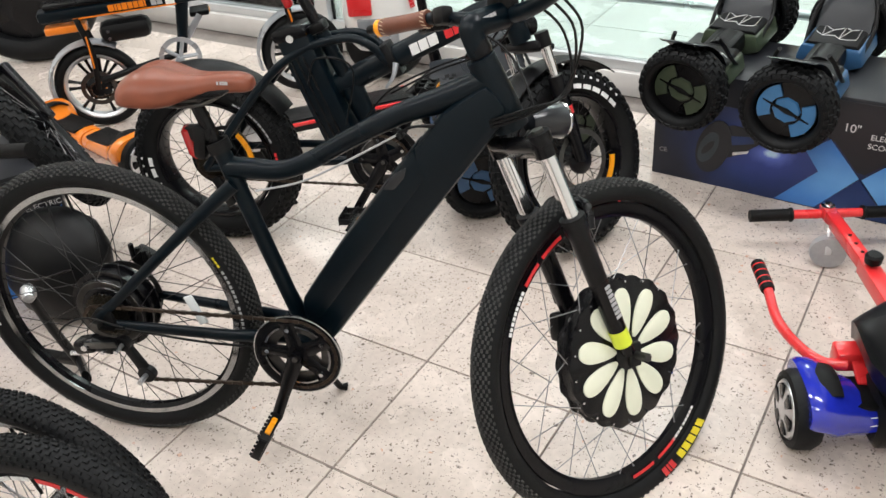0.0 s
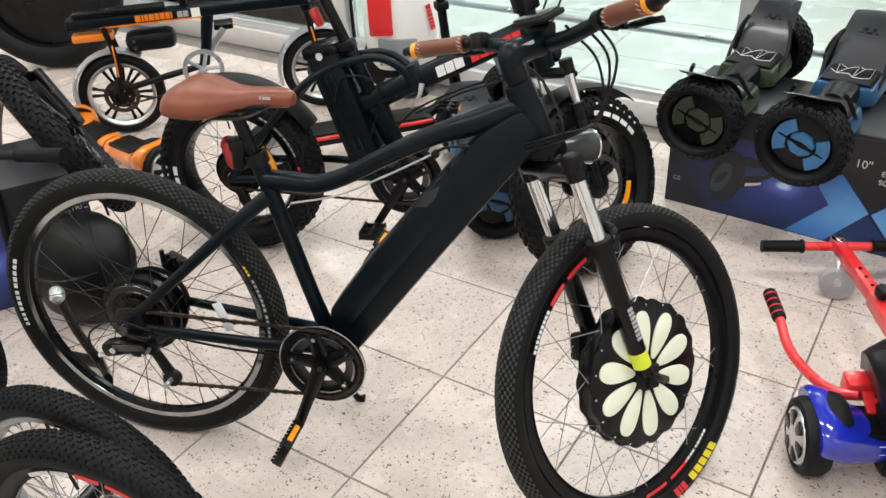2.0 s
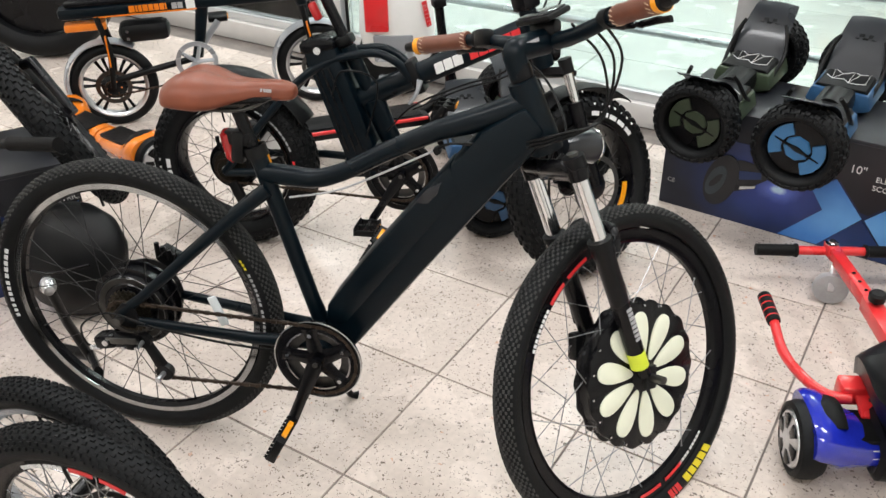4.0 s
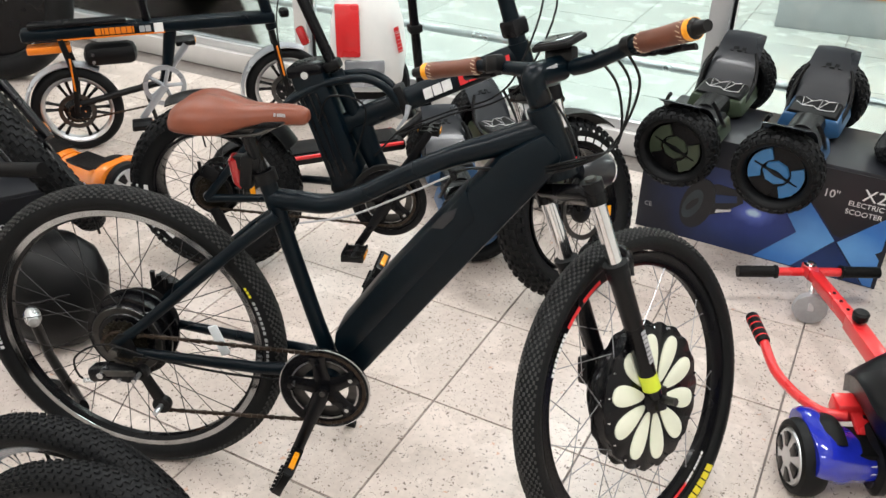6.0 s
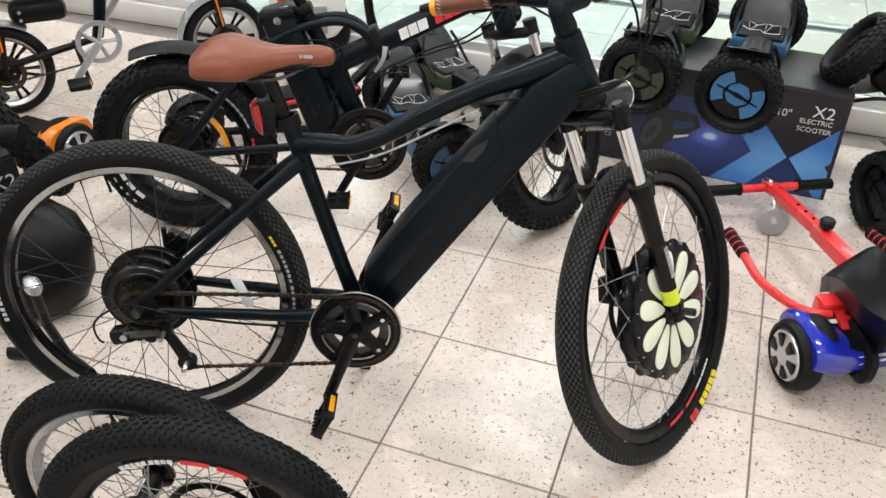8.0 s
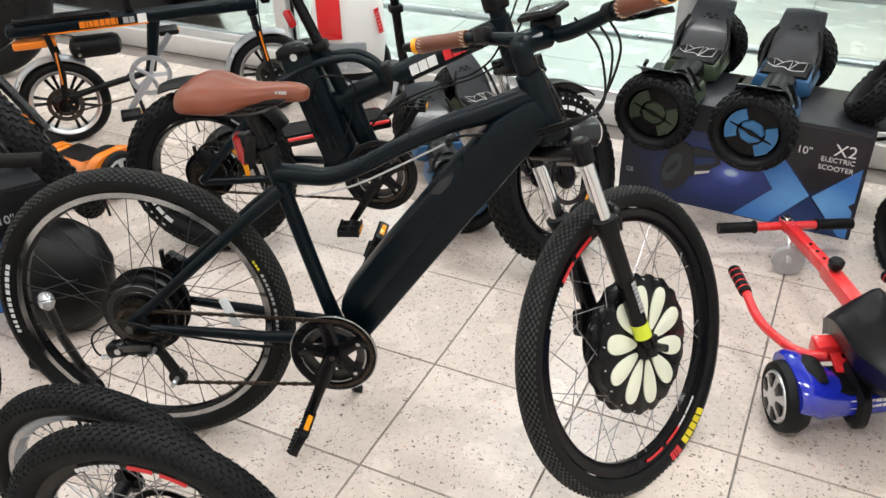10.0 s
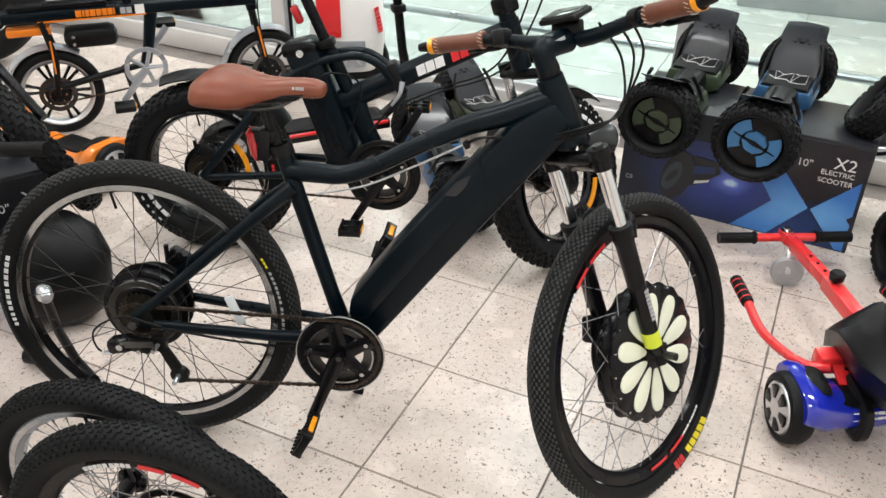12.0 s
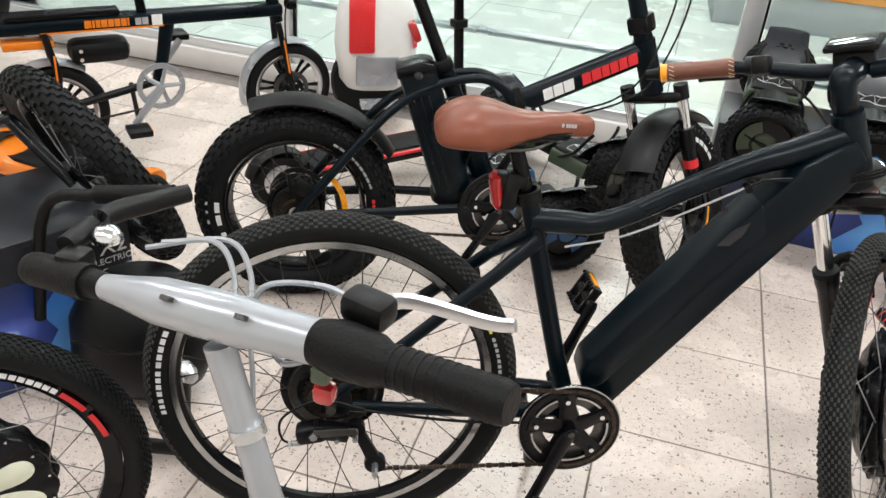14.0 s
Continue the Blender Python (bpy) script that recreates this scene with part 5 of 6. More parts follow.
def big_board(m, accent, label, shell=None):
    t = thing("hoverboard", m, label, "hoverboard", "large-tyre hoverboards")
    core = part("body", rbox(0.10, 0.40, 0.07, 0.02, pose(0, 0, -0.005)), M_PLASTIC, t)
    part("centre_joint", tube([(0, -0.05, 0.0), (0, 0.05, 0.0)], 0.04, 18), M_PLASTIC, t)
    for s in (-1, 1):
        rot = pose(0, 0, 0, 0, 0, 0 if s < 0 else 180)
        part("side_shell", prism([(-0.10, -0.03), (-0.085, 0.022), (0.085, 0.022), (0.10, -0.03), (0.06, -0.045), (-0.06, -0.045)], -0.235, -0.055, 0.010), shell or accent, t, m=rot)
        part("foot_pad", prism([(-0.08, 0.02), (-0.07, 0.032), (0.07, 0.032), (0.08, 0.02)], -0.225, -0.065, 0.003), M_PLASTIC, t, m=rot)
        bm = bmesh.new()
        rnd = random.Random(5)
        pts = [(-0.06 + 0.024 * i + rnd.uniform(-0.006, 0.006), -0.12 + rnd.uniform(-0.022, 0.022)) for i in range(6)]
        pts2 = [(-0.055 + 0.026 * i + rnd.uniform(-0.006, 0.006), -0.175 + rnd.uniform(-0.02, 0.02)) for i in range(5)]
        segs = list(zip(pts, pts[1:])) + list(zip(pts2, pts2[1:])) + [(pts[i], pts2[i]) for i in range(0, 5, 2)] + [(pts[i + 1], pts2[i]) for i in range(1, 5, 2)]
        for p, q in segs:
            tube([(p[0], p[1], 0.0325), (q[0], q[1], 0.0325)], 0.0016, 4, bm, 0.5)
        part("pad_pattern", bm, M_PRINT_WHITE, t, m=rot, smooth=False)
        part("mudguard", guard_plate(), M_GUARD, t, "smooth black mudguard plate", m=rot)
        for sx in (-1, 1):
            part("guard_arm", tube([(sx * 0.085, -0.10, 0.0), (sx * 0.092, -0.17, 0.045), (sx * 0.08, -0.208, 0.10), (sx * 0.066, -0.225, 0.13)], 0.0065, 8, None, 1, 4), M_PLASTIC, t, m=rot)
        wh = part("wheel", lathe([(0.0, -0.014), (0.082, -0.014), (0.088, -0.004), (0.088, 0.05), (0.0, 0.05)], 40), M_GLOSS, t, "dark hub with coloured segments", m=rot @ pose(0, -0.305, 0))
        add_tyre(wh, M_RUBBER, M_RUBBER, "black knobbly rubber tyre", 0.128, 0.090, 0.044, (-72, -48, -24, 0, 24, 48, 72), 28, (0.019, 0.013), 0.004, 48)
        for a0, a1 in ((107, 203), (287, 383)):
            part("hub_segment", arc_band(0.044, 0.080, a0, a1, -0.0145, -0.006, 12), accent, wh)
        part("hub_centre", lathe([(0.0, -0.0185), (0.036, -0.0185), (0.0395, -0.014)], 8), accent, wh, smooth=False)
        part("hub_bar", prism([(-0.07, -0.002), (-0.025, -0.004), (0.0, -0.008), (0.025, -0.004), (0.07, -0.002), (0.07, 0.002), (0.025, 0.004), (0.0, 0.008), (-0.025, 0.004), (-0.07, 0.002)], -0.0225, -0.014, 0.001), M_GLOSS, wh, m=pose(0, 0, 0, 0, 22, 0))
        part("axle", rod((0, 0.04, 0), (0, 0.10, 0), 0.02, 12), M_STEEL, wh)
    return t


def carton(m, sx, sy, sz, label):
    """A printed carton: black card, with blue artwork of rays and an X of bands on its front."""
    c = thing("carton", m, label, "box", "printed cartons")
    part("case", rbox(sx, sy, sz, 0.004, pose(0, sy / 2, sz / 2)), M_CARD, c)

    def panel(name, poly, material, k, **kw):
        return part(name, prism([(x * sx - sx / 2, z * sz) for x, z in poly], -0.0012 * k, 0.0, 0), material, c, smooth=False, **kw)
    panel("artwork", [(0.0, 0.0), (1.0, 0.0), (1.0, 0.60), (0.70, 0.62), (0.55, 0.75), (0.0, 0.75)], M_CARD_GLOW, 1)
    panel("artwork", [(0.61, 0.50), (0.69, 0.635), (0.812, 0.345), (0.674, 0.01), (0.52, 0.01), (0.666, 0.338)], M_CARD_SHADE, 2)
    panel("artwork", [(0.822, 0.34), (0.985, 0.68), (0.985, 0.36), (0.965, 0.32), (0.985, 0.27), (0.985, 0.01), (0.955, 0.01)], M_CARD_SHADE, 2)
    panel("artwork", [(0.674, 0.01), (0.812, 0.335), (0.95, 0.01)], M_CARD_NAVY, 3)
    panel("artwork", [(0.69, 0.66), (0.80, 0.40), (0.83, 0.39), (0.985, 0.70), (0.985, 0.97), (0.60, 0.97)], M_CARD, 3)
    # pictured board with its tyre and lamp
    def disc(cx, cz, rx, rz, material, k):
        pts = [(cx + rx * math.cos(a) + 0.02 * math.sin(a), cz + rz * math.sin(a)) for a in [2 * math.pi * i / 22 for i in range(22)]]
        panel("pictured_tyre", pts, material, k)
    panel("pictured_board", [(0.26, 0.56), (0.33, 0.60), (0.42, 0.58), (0.44, 0.48), (0.36, 0.34), (0.28, 0.26)], M_CARD, 3)
    panel("pictured_board", [(0.32, 0.50), (0.41, 0.53), (0.415, 0.47), (0.33, 0.42)], M_CARD_NAVY, 4)
    disc(0.255, 0.37, 0.068, 0.25, M_CARD, 5)
    disc(0.235, 0.36, 0.036, 0.15, M_CARD_DIM, 6)
    disc(0.235, 0.36, 0.016, 0.07, M_CARD, 7)
    panel("pictured_lamp", [(0.335, 0.33), (0.395, 0.375), (0.398, 0.395), (0.337, 0.36)], M_PRINT_WHITE, 6)
    f = Matrix.Translation((0, -0.0095, 0))
    lettering("X2", 0.056, M_PRINT_WHITE, c, f @ pose(0.365 * sx, 0, 0.765 * sz) @ FLIP)
    lettering('10"', 0.036, M_PRINT_WHITE, c, f @ pose(0.225 * sx, 0, 0.735 * sz) @ FLIP)
    lettering("ELECTRIC", 0.0235, M_PRINT_WHITE, c, f @ pose(0.322 * sx, 0, 0.70 * sz) @ FLIP)
    lettering("SCOOTER", 0.0235, M_PRINT_WHITE, c, f @ pose(0.318 * sx, 0, 0.625 * sz) @ FLIP)
    lettering("CE", 0.022, M_PRINT_GREY, c, f @ pose(-0.47 * sx, 0, 0.24 * sz) @ FLIP)
    return c


carton(pose(0.57, 1.155, 0, 0, 0, -3), 0.79, 0.34, 0.38, "black and blue printed scooter carton lying on the floor")
big_board(pose(0.336, 1.304, 0.422, 4, 0, -5), M_GREEN, "olive and black hoverboard lying on the printed carton")
big_board(pose(0.643, 1.267, 0.425, 4, 0, -5), M_BLUE, "blue and black hoverboard lying on the printed carton", M_BLUE_DARK)
big_board(pose(-0.415, 0.925, 0.132, 0, 0, 40), M_BLUE_DARK, "dark blue hoverboard standing on the tiled floor")
big_board(pose(-0.37, 1.34, 0.132, 0, 0, 56), M_GREEN, "olive hoverboard standing on the floor by the window")
big_board(pose(1.385, 1.13, 0.132, 0, 0, -65), M_PLASTIC, "black hoverboard standing on the floor beside a carton")
big_board(frame_at((1.205, 1.28, 0.300), (0.465, 0.0, -0.33)) @ pose(0, 0, 0, 90, 0, 0), M_PLASTIC, "black hoverboard leaning tilted by the window")


# ---- small-wheel boards and the kart ----
def small_board(m, material, label, cap):
    t = thing("balance_board", m, label, "hoverboard", "small-wheel hoverboards")
    for s in (-1, 1):
        rot = pose(0, 0, 0, 0, 0, 0 if s < 0 else 180)
        bm = bmesh.new()
        rows = []
        for x, hy, z0, z1 in ((-0.005, 0.052, 0.056, 0.130), (-0.06, 0.055, 0.054, 0.132), (-0.10, 0.060, 0.053, 0.130), (-0.18, 0.068, 0.052, 0.134), (-0.225, 0.080, 0.056, 0.152), (-0.255, 0.094, 0.06, 0.172), (-0.275, 0.097, 0.075, 0.182), (-0.300, 0.098, 0.085, 0.184), (-0.312, 0.092, 0.09, 0.178)):
            ring = []
            for k in range(16):
                a = 2 * math.pi * k / 16
                ca, sa = math.cos(a), math.sin(a)
                y = hy * math.copysign(abs(ca) ** 0.75, ca)
                z = (z0 + z1) / 2 + (z1 - z0) / 2 * math.copysign(abs(sa) ** 0.85, sa)
                ring.append(bm.verts.new((x, y, z)))
            rows.append(ring)
        for p, q in zip(rows, rows[1:]):
            for k in range(16):
                bm.faces.new((p[k], p[(k + 1) % 16], q[(k + 1) % 16], q[k]))
        bm.faces.new(rows[0])
        bm.faces.new(rows[-1])
        part("shell", bm, material, t, m=rot)
        part("foot_pad", prism([(-0.222, -0.010), (-0.045, -0.010), (-0.040, 0.002), (-0.205, 0.005), (-0.222, 0.012)], -0.048, 0.048, 0.003, m=pose(0, 0, 0.1325)), M_GRIP, t, m=rot)
        part("fender_pad", fender(0.098, 0.102, 0.022, 48, 120), M_GRIP, t, m=rot @ pose(-0.262, 0, 0.084, 0, 0, 90))
        wh = part("wheel", lathe([(0.0, -0.020), (0.02, -0.020), (0.062, -0.014), (0.068, -0.006), (0.068, 0.03), (0.0, 0.03)], 36), M_ALU, t, "silver wheel hub", m=rot @ pose(-0.322, 0, 0.088, 0, 0, -90))
        part("tyre", lathe([(0.066, -0.010), (0.072, -0.014), (0.083, -0.010), (0.088, 0.004), (0.088, 0.03), (0.080, 0.045), (0.06, 0.045)], 40, closed=True), M_RUBBER, wh, "black solid tyre")
        for k in range(6):
            part("hub_slot", prism([(0.02, -0.007), (0.054, -0.016), (0.058, 0.0), (0.054, 0.016), (0.02, 0.007)], -0.0215, -0.010, 0.001), M_GLOSS, wh, m=pose(0, 0, 0, 0, 60 * k, 0) @ pose(0, 0.002, 0))
    return t


KART = pose(1.105, 0.300, 0, 0, 0, 28)
bb = small_board(KART @ pose(0.03, -0.02, 0), M_BLUE_GLOSS, "glossy metallic blue hoverboard under a red kart frame", M_ALU)
part("side_print", bars([0.016, 0.016, 0.016, 0.007, 0.016, 0.016, 0.016, 0.016, 0.016, 0.016, 0.005, 0.014, 0.014], 0.02, 0.0025, 0.001, 0.15), M_PRINT_WHITE, bb, m=pose(-0.185, -0.0665, 0.099, -24, 0, 5), smooth=False)


def kart(m):
    k = thing("hoverboard_kart", m, "red steel kart attachment with black bucket seat and foot bar", "kart")
    fr = part("frame", tube([(-0.15, 0.08, 0.136), (0.15, 0.08, 0.136)], 0.016, 10), M_RED, k, "red painted steel frame")
    part("stem_sleeve", rbox(0.042, 0.27, 0.042, 0.004, pose(0, 0.285, 0.152, -1, 0, 0)), M_RED, fr)
    part("stem_bar", rbox(0.034, 0.36, 0.034, 0.004, pose(0, 0.555, 0.140, -5, 0, 0)), M_RED, fr)
    for i in range(3):
        part("stem_hole", rod((0, 0.45 + 0.045 * i, 0.166 - 0.0039 * i), (0, 0.45 + 0.045 * i, 0.1685 - 0.0039 * i), 0.005, 8), M_GLOSS, fr)
    part("knob", lathe([(0.0, 0.0), (0.008, 0.0), (0.008, 0.008), (0.020, 0.010), (0.022, 0.028), (0.017, 0.034), (0.0, 0.034)], 14, m=pose(0.0, 0.385, 0.172, 90, 0, 0)), M_PLASTIC, k)
    part("foot_bar", rod((-0.205, 0.715, 0.118), (0.205, 0.715, 0.118), 0.0135, 12), M_RED, fr)
    for s in (-1, 1):
        part("foot_grip", tube([(s * 0.095, 0.715, 0.118), (s * 0.101, 0.715, 0.118), (s * 0.105, 0.715, 0.118), (s * 0.212, 0.715, 0.118)], [0.021, 0.021, 0.0175, 0.0175], 14), M_GRIP, k)
    part("stem_bolt", lathe([(0.0, 0.0), (0.019, 0.0), (0.019, 0.003), (0.011, 0.005), (0.010, 0.010), (0.0, 0.011)], 16, m=pose(0, 0.715, 0.143, 90, 0, 0)), M_CHROME, fr)
    ca = part("castor", lathe([(0.0, -0.013), (0.03, -0.013), (0.047, -0.012), (0.05, 0), (0.047, 0.012), (0.03, 0.013), (0.0, 0.013)], 28, m=pose(-0.012, 0.625, 0.05, 0, 0, -18)), M_PRINT_GREY, k, "grey castor wheel")
    for s in (-1, 1):
        part("castor_fork", tube([(0.0, 0.655, 0.128), (-0.002 + s * 0.006, 0.650 + s * 0.018, 0.105), (-0.012 + s * 0.006, 0.625 + s * 0.018, 0.05)], [0.014, 0.014, 0.009], 8, None, 0.35), M_ALU, k)
    part("castor_bearing", rod((0, 0.655, 0.102), (0, 0.655, 0.126), 0.022, 14), M_CHROME, k)
    for s in (-1, 1):
        tip = Vector((-0.262, 0.438, 0.152)) if s < 0 else Vector((0.185, 0.440, 0.110))
        low = Vector((-0.256, 0.340, 0.136)) if s < 0 else Vector((0.200, 0.345, 0.112))
        lv = part("hand_lever", tube([(s * 0.165, 0.045, 0.152), (s * 0.215, 0.062, 0.150), (s * 0.245, 0.13, 0.140), (low + Vector((s * 0.006, -0.11, -0.004))), low, low.lerp(tip, 0.4)], 0.0125, 10, None, 1, 5, (0, 0, 1)), M_RED, k)
        a, b = low, tip
        part("hand_grip", tube([a, a.lerp(b, 0.05), a.lerp(b, 0.95), b], [0.016, 0.0175, 0.0175, 0.015], 14, None, 1, 0, (0, 0, 1)), M_GRIP, lv)
        for i in range(4):
            q = 0.15 + 0.22 * i
            part("grip_band", tube([a.lerp(b, q), a.lerp(b, q + 0.035)], 0.0179, 14), M_RED, lv)
        part("bracket", rbox(0.07, 0.075, 0.012, 0.003, pose(s * 0.12, 0.035, 0.148, 18, 0, 0)), M_RED, k)
        part("lever_hinge", rbox(0.06, 0.05, 0.05, 0.006, pose(s * 0.155, 0.075, 0.152)), M_RED, k)
        part("strap", tube([(s * 0.12, 0.07, 0.14), (s * 0.12, 0.0, 0.142), (s * 0.12, -0.075, 0.125), (s * 0.12, -0.09, 0.09), (s * 0.12, -0.075, 0.045), (s * 0.12, 0.0, 0.04)], 0.018, 6, None, 1, 4, (0, 1, 0)), M_PLASTIC, k)
    # bucket seat: a shell with raised front hump and sides
    bm = bmesh.new()
    rows = []
    for j in range(15):
        v = j / 14
        y = 0.20 - 0.42 * v
        row = []
        for i in range(17):
            uu = -1 + 2 * i / 16
            x = uu * (0.105 + 0.07 * math.sin(min(1, v * 1.6) * math.pi / 2))
            hump = 0.095 * math.exp(-((v - 0.10) / 0.14) ** 2) * (1 - abs(uu)) ** 0.8
            side = 0.10 * abs(uu) ** 2.5 * math.sin(v * math.pi) + 0.20 * max(0, v - 0.62) ** 1.2 * 2
            row.append((x, y, 0.178 - 0.03 * abs(uu) * (1 - v) + hump + side - 0.035 * (1 - uu * uu) * math.sin(v * math.pi)))
        rows.append(row)
    top = [[bm.verts.new(p) for p in r] for r in rows]
    low = [[bm.verts.new((p[0] * 0.93, p[1] * 0.97 + 0.004, p[2] - 0.05)) for p in r] for r in rows]
    for g, flip in ((top, 0), (low, 1)):
        for j in range(14):
            for i in range(16):
                bm.faces.new((g[j][i], g[j][i + 1], g[j + 1][i + 1], g[j + 1][i]))
    for j in range(14):
        for i in (0, 16):
            bm.faces.new((top[j][i], top[j + 1][i], low[j + 1][i], low[j][i]))
    for i in range(16):
        for j in (0, 14):
            bm.faces.new((top[j][i], top[j][i + 1], low[j][i + 1], low[j][i]))
    part("seat", bm, M_PLASTIC, k, "black moulded plastic bucket seat")
    return k


kart(KART)
small_board(pose(-1.80, 0.425, 0, 0, 0, -6), M_ORANGE, "orange hoverboard with black foot pads on the floor", M_ALU)


# ---- kick scooter and white self-balancing wheel by the window ----
def kick_scooter(m):
    s = thing("kick_scooter", m, "black electric kick scooter with red deck edges", "scooter")
    dk = part("deck", rbox(0.52, 0.15, 0.04, 0.012, pose(0.0, 0, 0.13)), M_PLASTIC, s)
    part("deck_edge", rbox(0.50, 0.156, 0.012, 0.004, pose(0.0, 0, 0.142)), M_RED, dk)
    part("deck_mat", rbox(0.46, 0.12, 0.006, 0.002, pose(0, 0, 0.152)), M_GRIP, dk)
    for x in (-0.36, 0.40):
        w = part("wheel", lathe([(0.0, -0.02), (0.05, -0.02), (0.06, -0.015), (0.06, 0.015), (0.05, 0.02), (0.0, 0.02)], 30), M_ALU, s, m=pose(x, 0, 0.1))
        part("tyre", lathe([(0.058, -0.02), (0.085, -0.022), (0.1, 0.0), (0.085, 0.022), (0.058, 0.02)], 36, closed=True), M_RUBBER, w)
    part("rear_mudguard", fender(0.108, 0.118, 0.03, 50, 165), M_PLASTIC, s, "black mudguard", m=pose(-0.36, 0, 0.1))
    part("front_mudguard", fender(0.108, 0.118, 0.03, 10, 130), M_RED, s, "red mudguard", m=pose(0.40, 0, 0.1))
    part("rear_arm", tube([(-0.25, 0, 0.13), (-0.36, 0.03, 0.1)], 0.016, 8), M_PLASTIC, s)
    part("stem", tube([(0.40, 0, 0.12), (0.37, 0, 0.24), (0.34, 0, 0.40), (0.27, 0, 1.12)], [0.022, 0.024, 0.018, 0.016], 12), M_GLOSS, s, "tall black stem")
    part("stem_clamp", rbox(0.05, 0.045, 0.03, 0.006, pose(0.325, 0, 0.56, 0, -5, 0)), M_PLASTIC, s)
    part("neck", tube([(0.24, 0, 0.13), (0.37, 0, 0.22)], 0.02, 10), M_PLASTIC, s)
    part("handlebar", rod((0.27, -0.22, 1.12), (0.27, 0.22, 1.12), 0.014, 10), M_GLOSS, s)
    return s


kick_scooter(pose(-0.957, 0.96, 0, 0, 0, 50))


def white_wheel(m):
    w = thing("self_balancing_wheel", m, "white self-balancing wheel scooter with red panel", "unicycle")
    bm = bmesh.new()
    rows = []
    for z, a, b in ((0.16, 0.085, 0.12), (0.20, 0.11, 0.15), (0.32, 0.125, 0.165), (0.45, 0.12, 0.155), (0.56, 0.10, 0.125), (0.62, 0.07, 0.08), (0.64, 0.02, 0.03)):
        rows.append([bm.verts.new((b * math.copysign(abs(math.cos(t)) ** 0.7, math.cos(t)), a * math.copysign(abs(math.sin(t)) ** 0.7, math.sin(t)), z)) for t in [2 * math.pi * k / 24 for k in range(24)]])
    for p, q in zip(rows, rows[1:]):
        for k in range(24):
            bm.faces.new((p[k], p[(k + 1) % 24], q[(k + 1) % 24], q[k]))
    bm.faces.new(rows[0])
    bm.faces.new(rows[-1])
    part("body", bm, M_WHITE, w, "glossy white rounded body")
    part("red_panel", rbox(0.10, 0.02, 0.22, 0.008, pose(-0.075, -0.122, 0.44, -4, 0, 0)), M_RED, w)
    part("leg_pad", rbox(0.17, 0.02, 0.12, 0.01, pose(-0.01, -0.118, 0.255)), M_ALUPAINT, w)
    part("side_print", bars([0.018, 0.006, 0.01, 0.016, 0.014, 0.014, 0.014, 0.006], 0.024, 0.002), M_PRINT_RED, w, m=pose(0.115, -0.115, 0.45, 0, 0, 35) @ pose(0, 0, 0, 0, 78, 0), smooth=False)
    t = part("wheel", lathe([(0.0, -0.03), (0.14, -0.03), (0.17, -0.025), (0.18, 0.0), (0.17, 0.025), (0.14, 0.03), (0.0, 0.03)], 40), M_RUBBER, w, m=pose(0, 0, 0.18))
    for s in (-1, 1):
        part("foot_rest", rbox(0.16, 0.08, 0.02, 0.006, pose(0, s * 0.15, 0.13)), M_ALUPAINT, w)
    return w


white_wheel(pose(-1.17, 1.53, 0, 0, 0, 30))


# ---- folded bikes in front ----
def folded_bike():
    b = thing("folded_electric_bicycle", pose(-0.20, -0.905, 0, 0, 0, 12), "silver folded electric bicycle with two knobbly wheels side by side", "bicycle", "bicycles")
    R = 0.273
    tread = ((-70, -52, -35, -17, 0, 17, 35, 52, 70), 104, (0.0085, 0.0062), 0.0026)

    def hub_a(wh):
        part("hub", lathe([(0.012, -0.05), (0.03, -0.045), (0.03, -0.035), (0.016, -0.03), (0.016, 0.03), (0.03, 0.035), (0.03, 0.045), (0.012, 0.05)], 24), M_GLOSS, wh)
        part("brake_track", lathe([(0.213, -0.0165), (0.203, -0.0168), (0.203, -0.0158), (0.213, -0.0155)], 64, closed=True), M_BRAKE, wh)
    spoked_wheel(b, pose(-0.02, 0.045, 0.262), 0.262, 0.056, 0.052, 0.216, M_ALUPAINT, tread, hub_a, "rear_wheel", r_hub=0.03, spoke_mat=M_SPOKE, label="silver rim")

    def hub_b(wh):
        drum_motor(wh, 0.075, 0.09)
        ring_print(wh, 0.203, 0.212, -0.0168, 62, 0.8, [13, -2.5, 12], M_PRINT_RED, "rim_stripe")
        ring_print(wh, 0.203, 0.211, -0.0168, 94, 0.7, [2.0] * 4 + [-0.8] + [2.0] * 5, M_PRINT_WHITE)
    spoked_wheel(b, pose(0.118, -0.045, R, 0, 0, 3), R, 0.060, 0.058, 0.222, M_GLOSS, tread, hub_b, "front_wheel", rim_d=0.028, r_hub=0.07, spoke_mat=M_SPOKE, label="black rim with red stripes")
    part("frame", tube([(-0.02, -0.01, 0.25), (-0.16, -0.10, 0.16), (-0.30, -0.16, 0.12)], [0.016, 0.024, 0.028], 12, None, 0.8), M_FRAME, b, "black folding frame")
    part("fork_leg", tube([(0.118, -0.12, 0.27), (-0.06, -0.13, 0.20), (-0.28, -0.16, 0.13)], 0.014, 10), M_FRAME, b)
    return b


folded_bike()


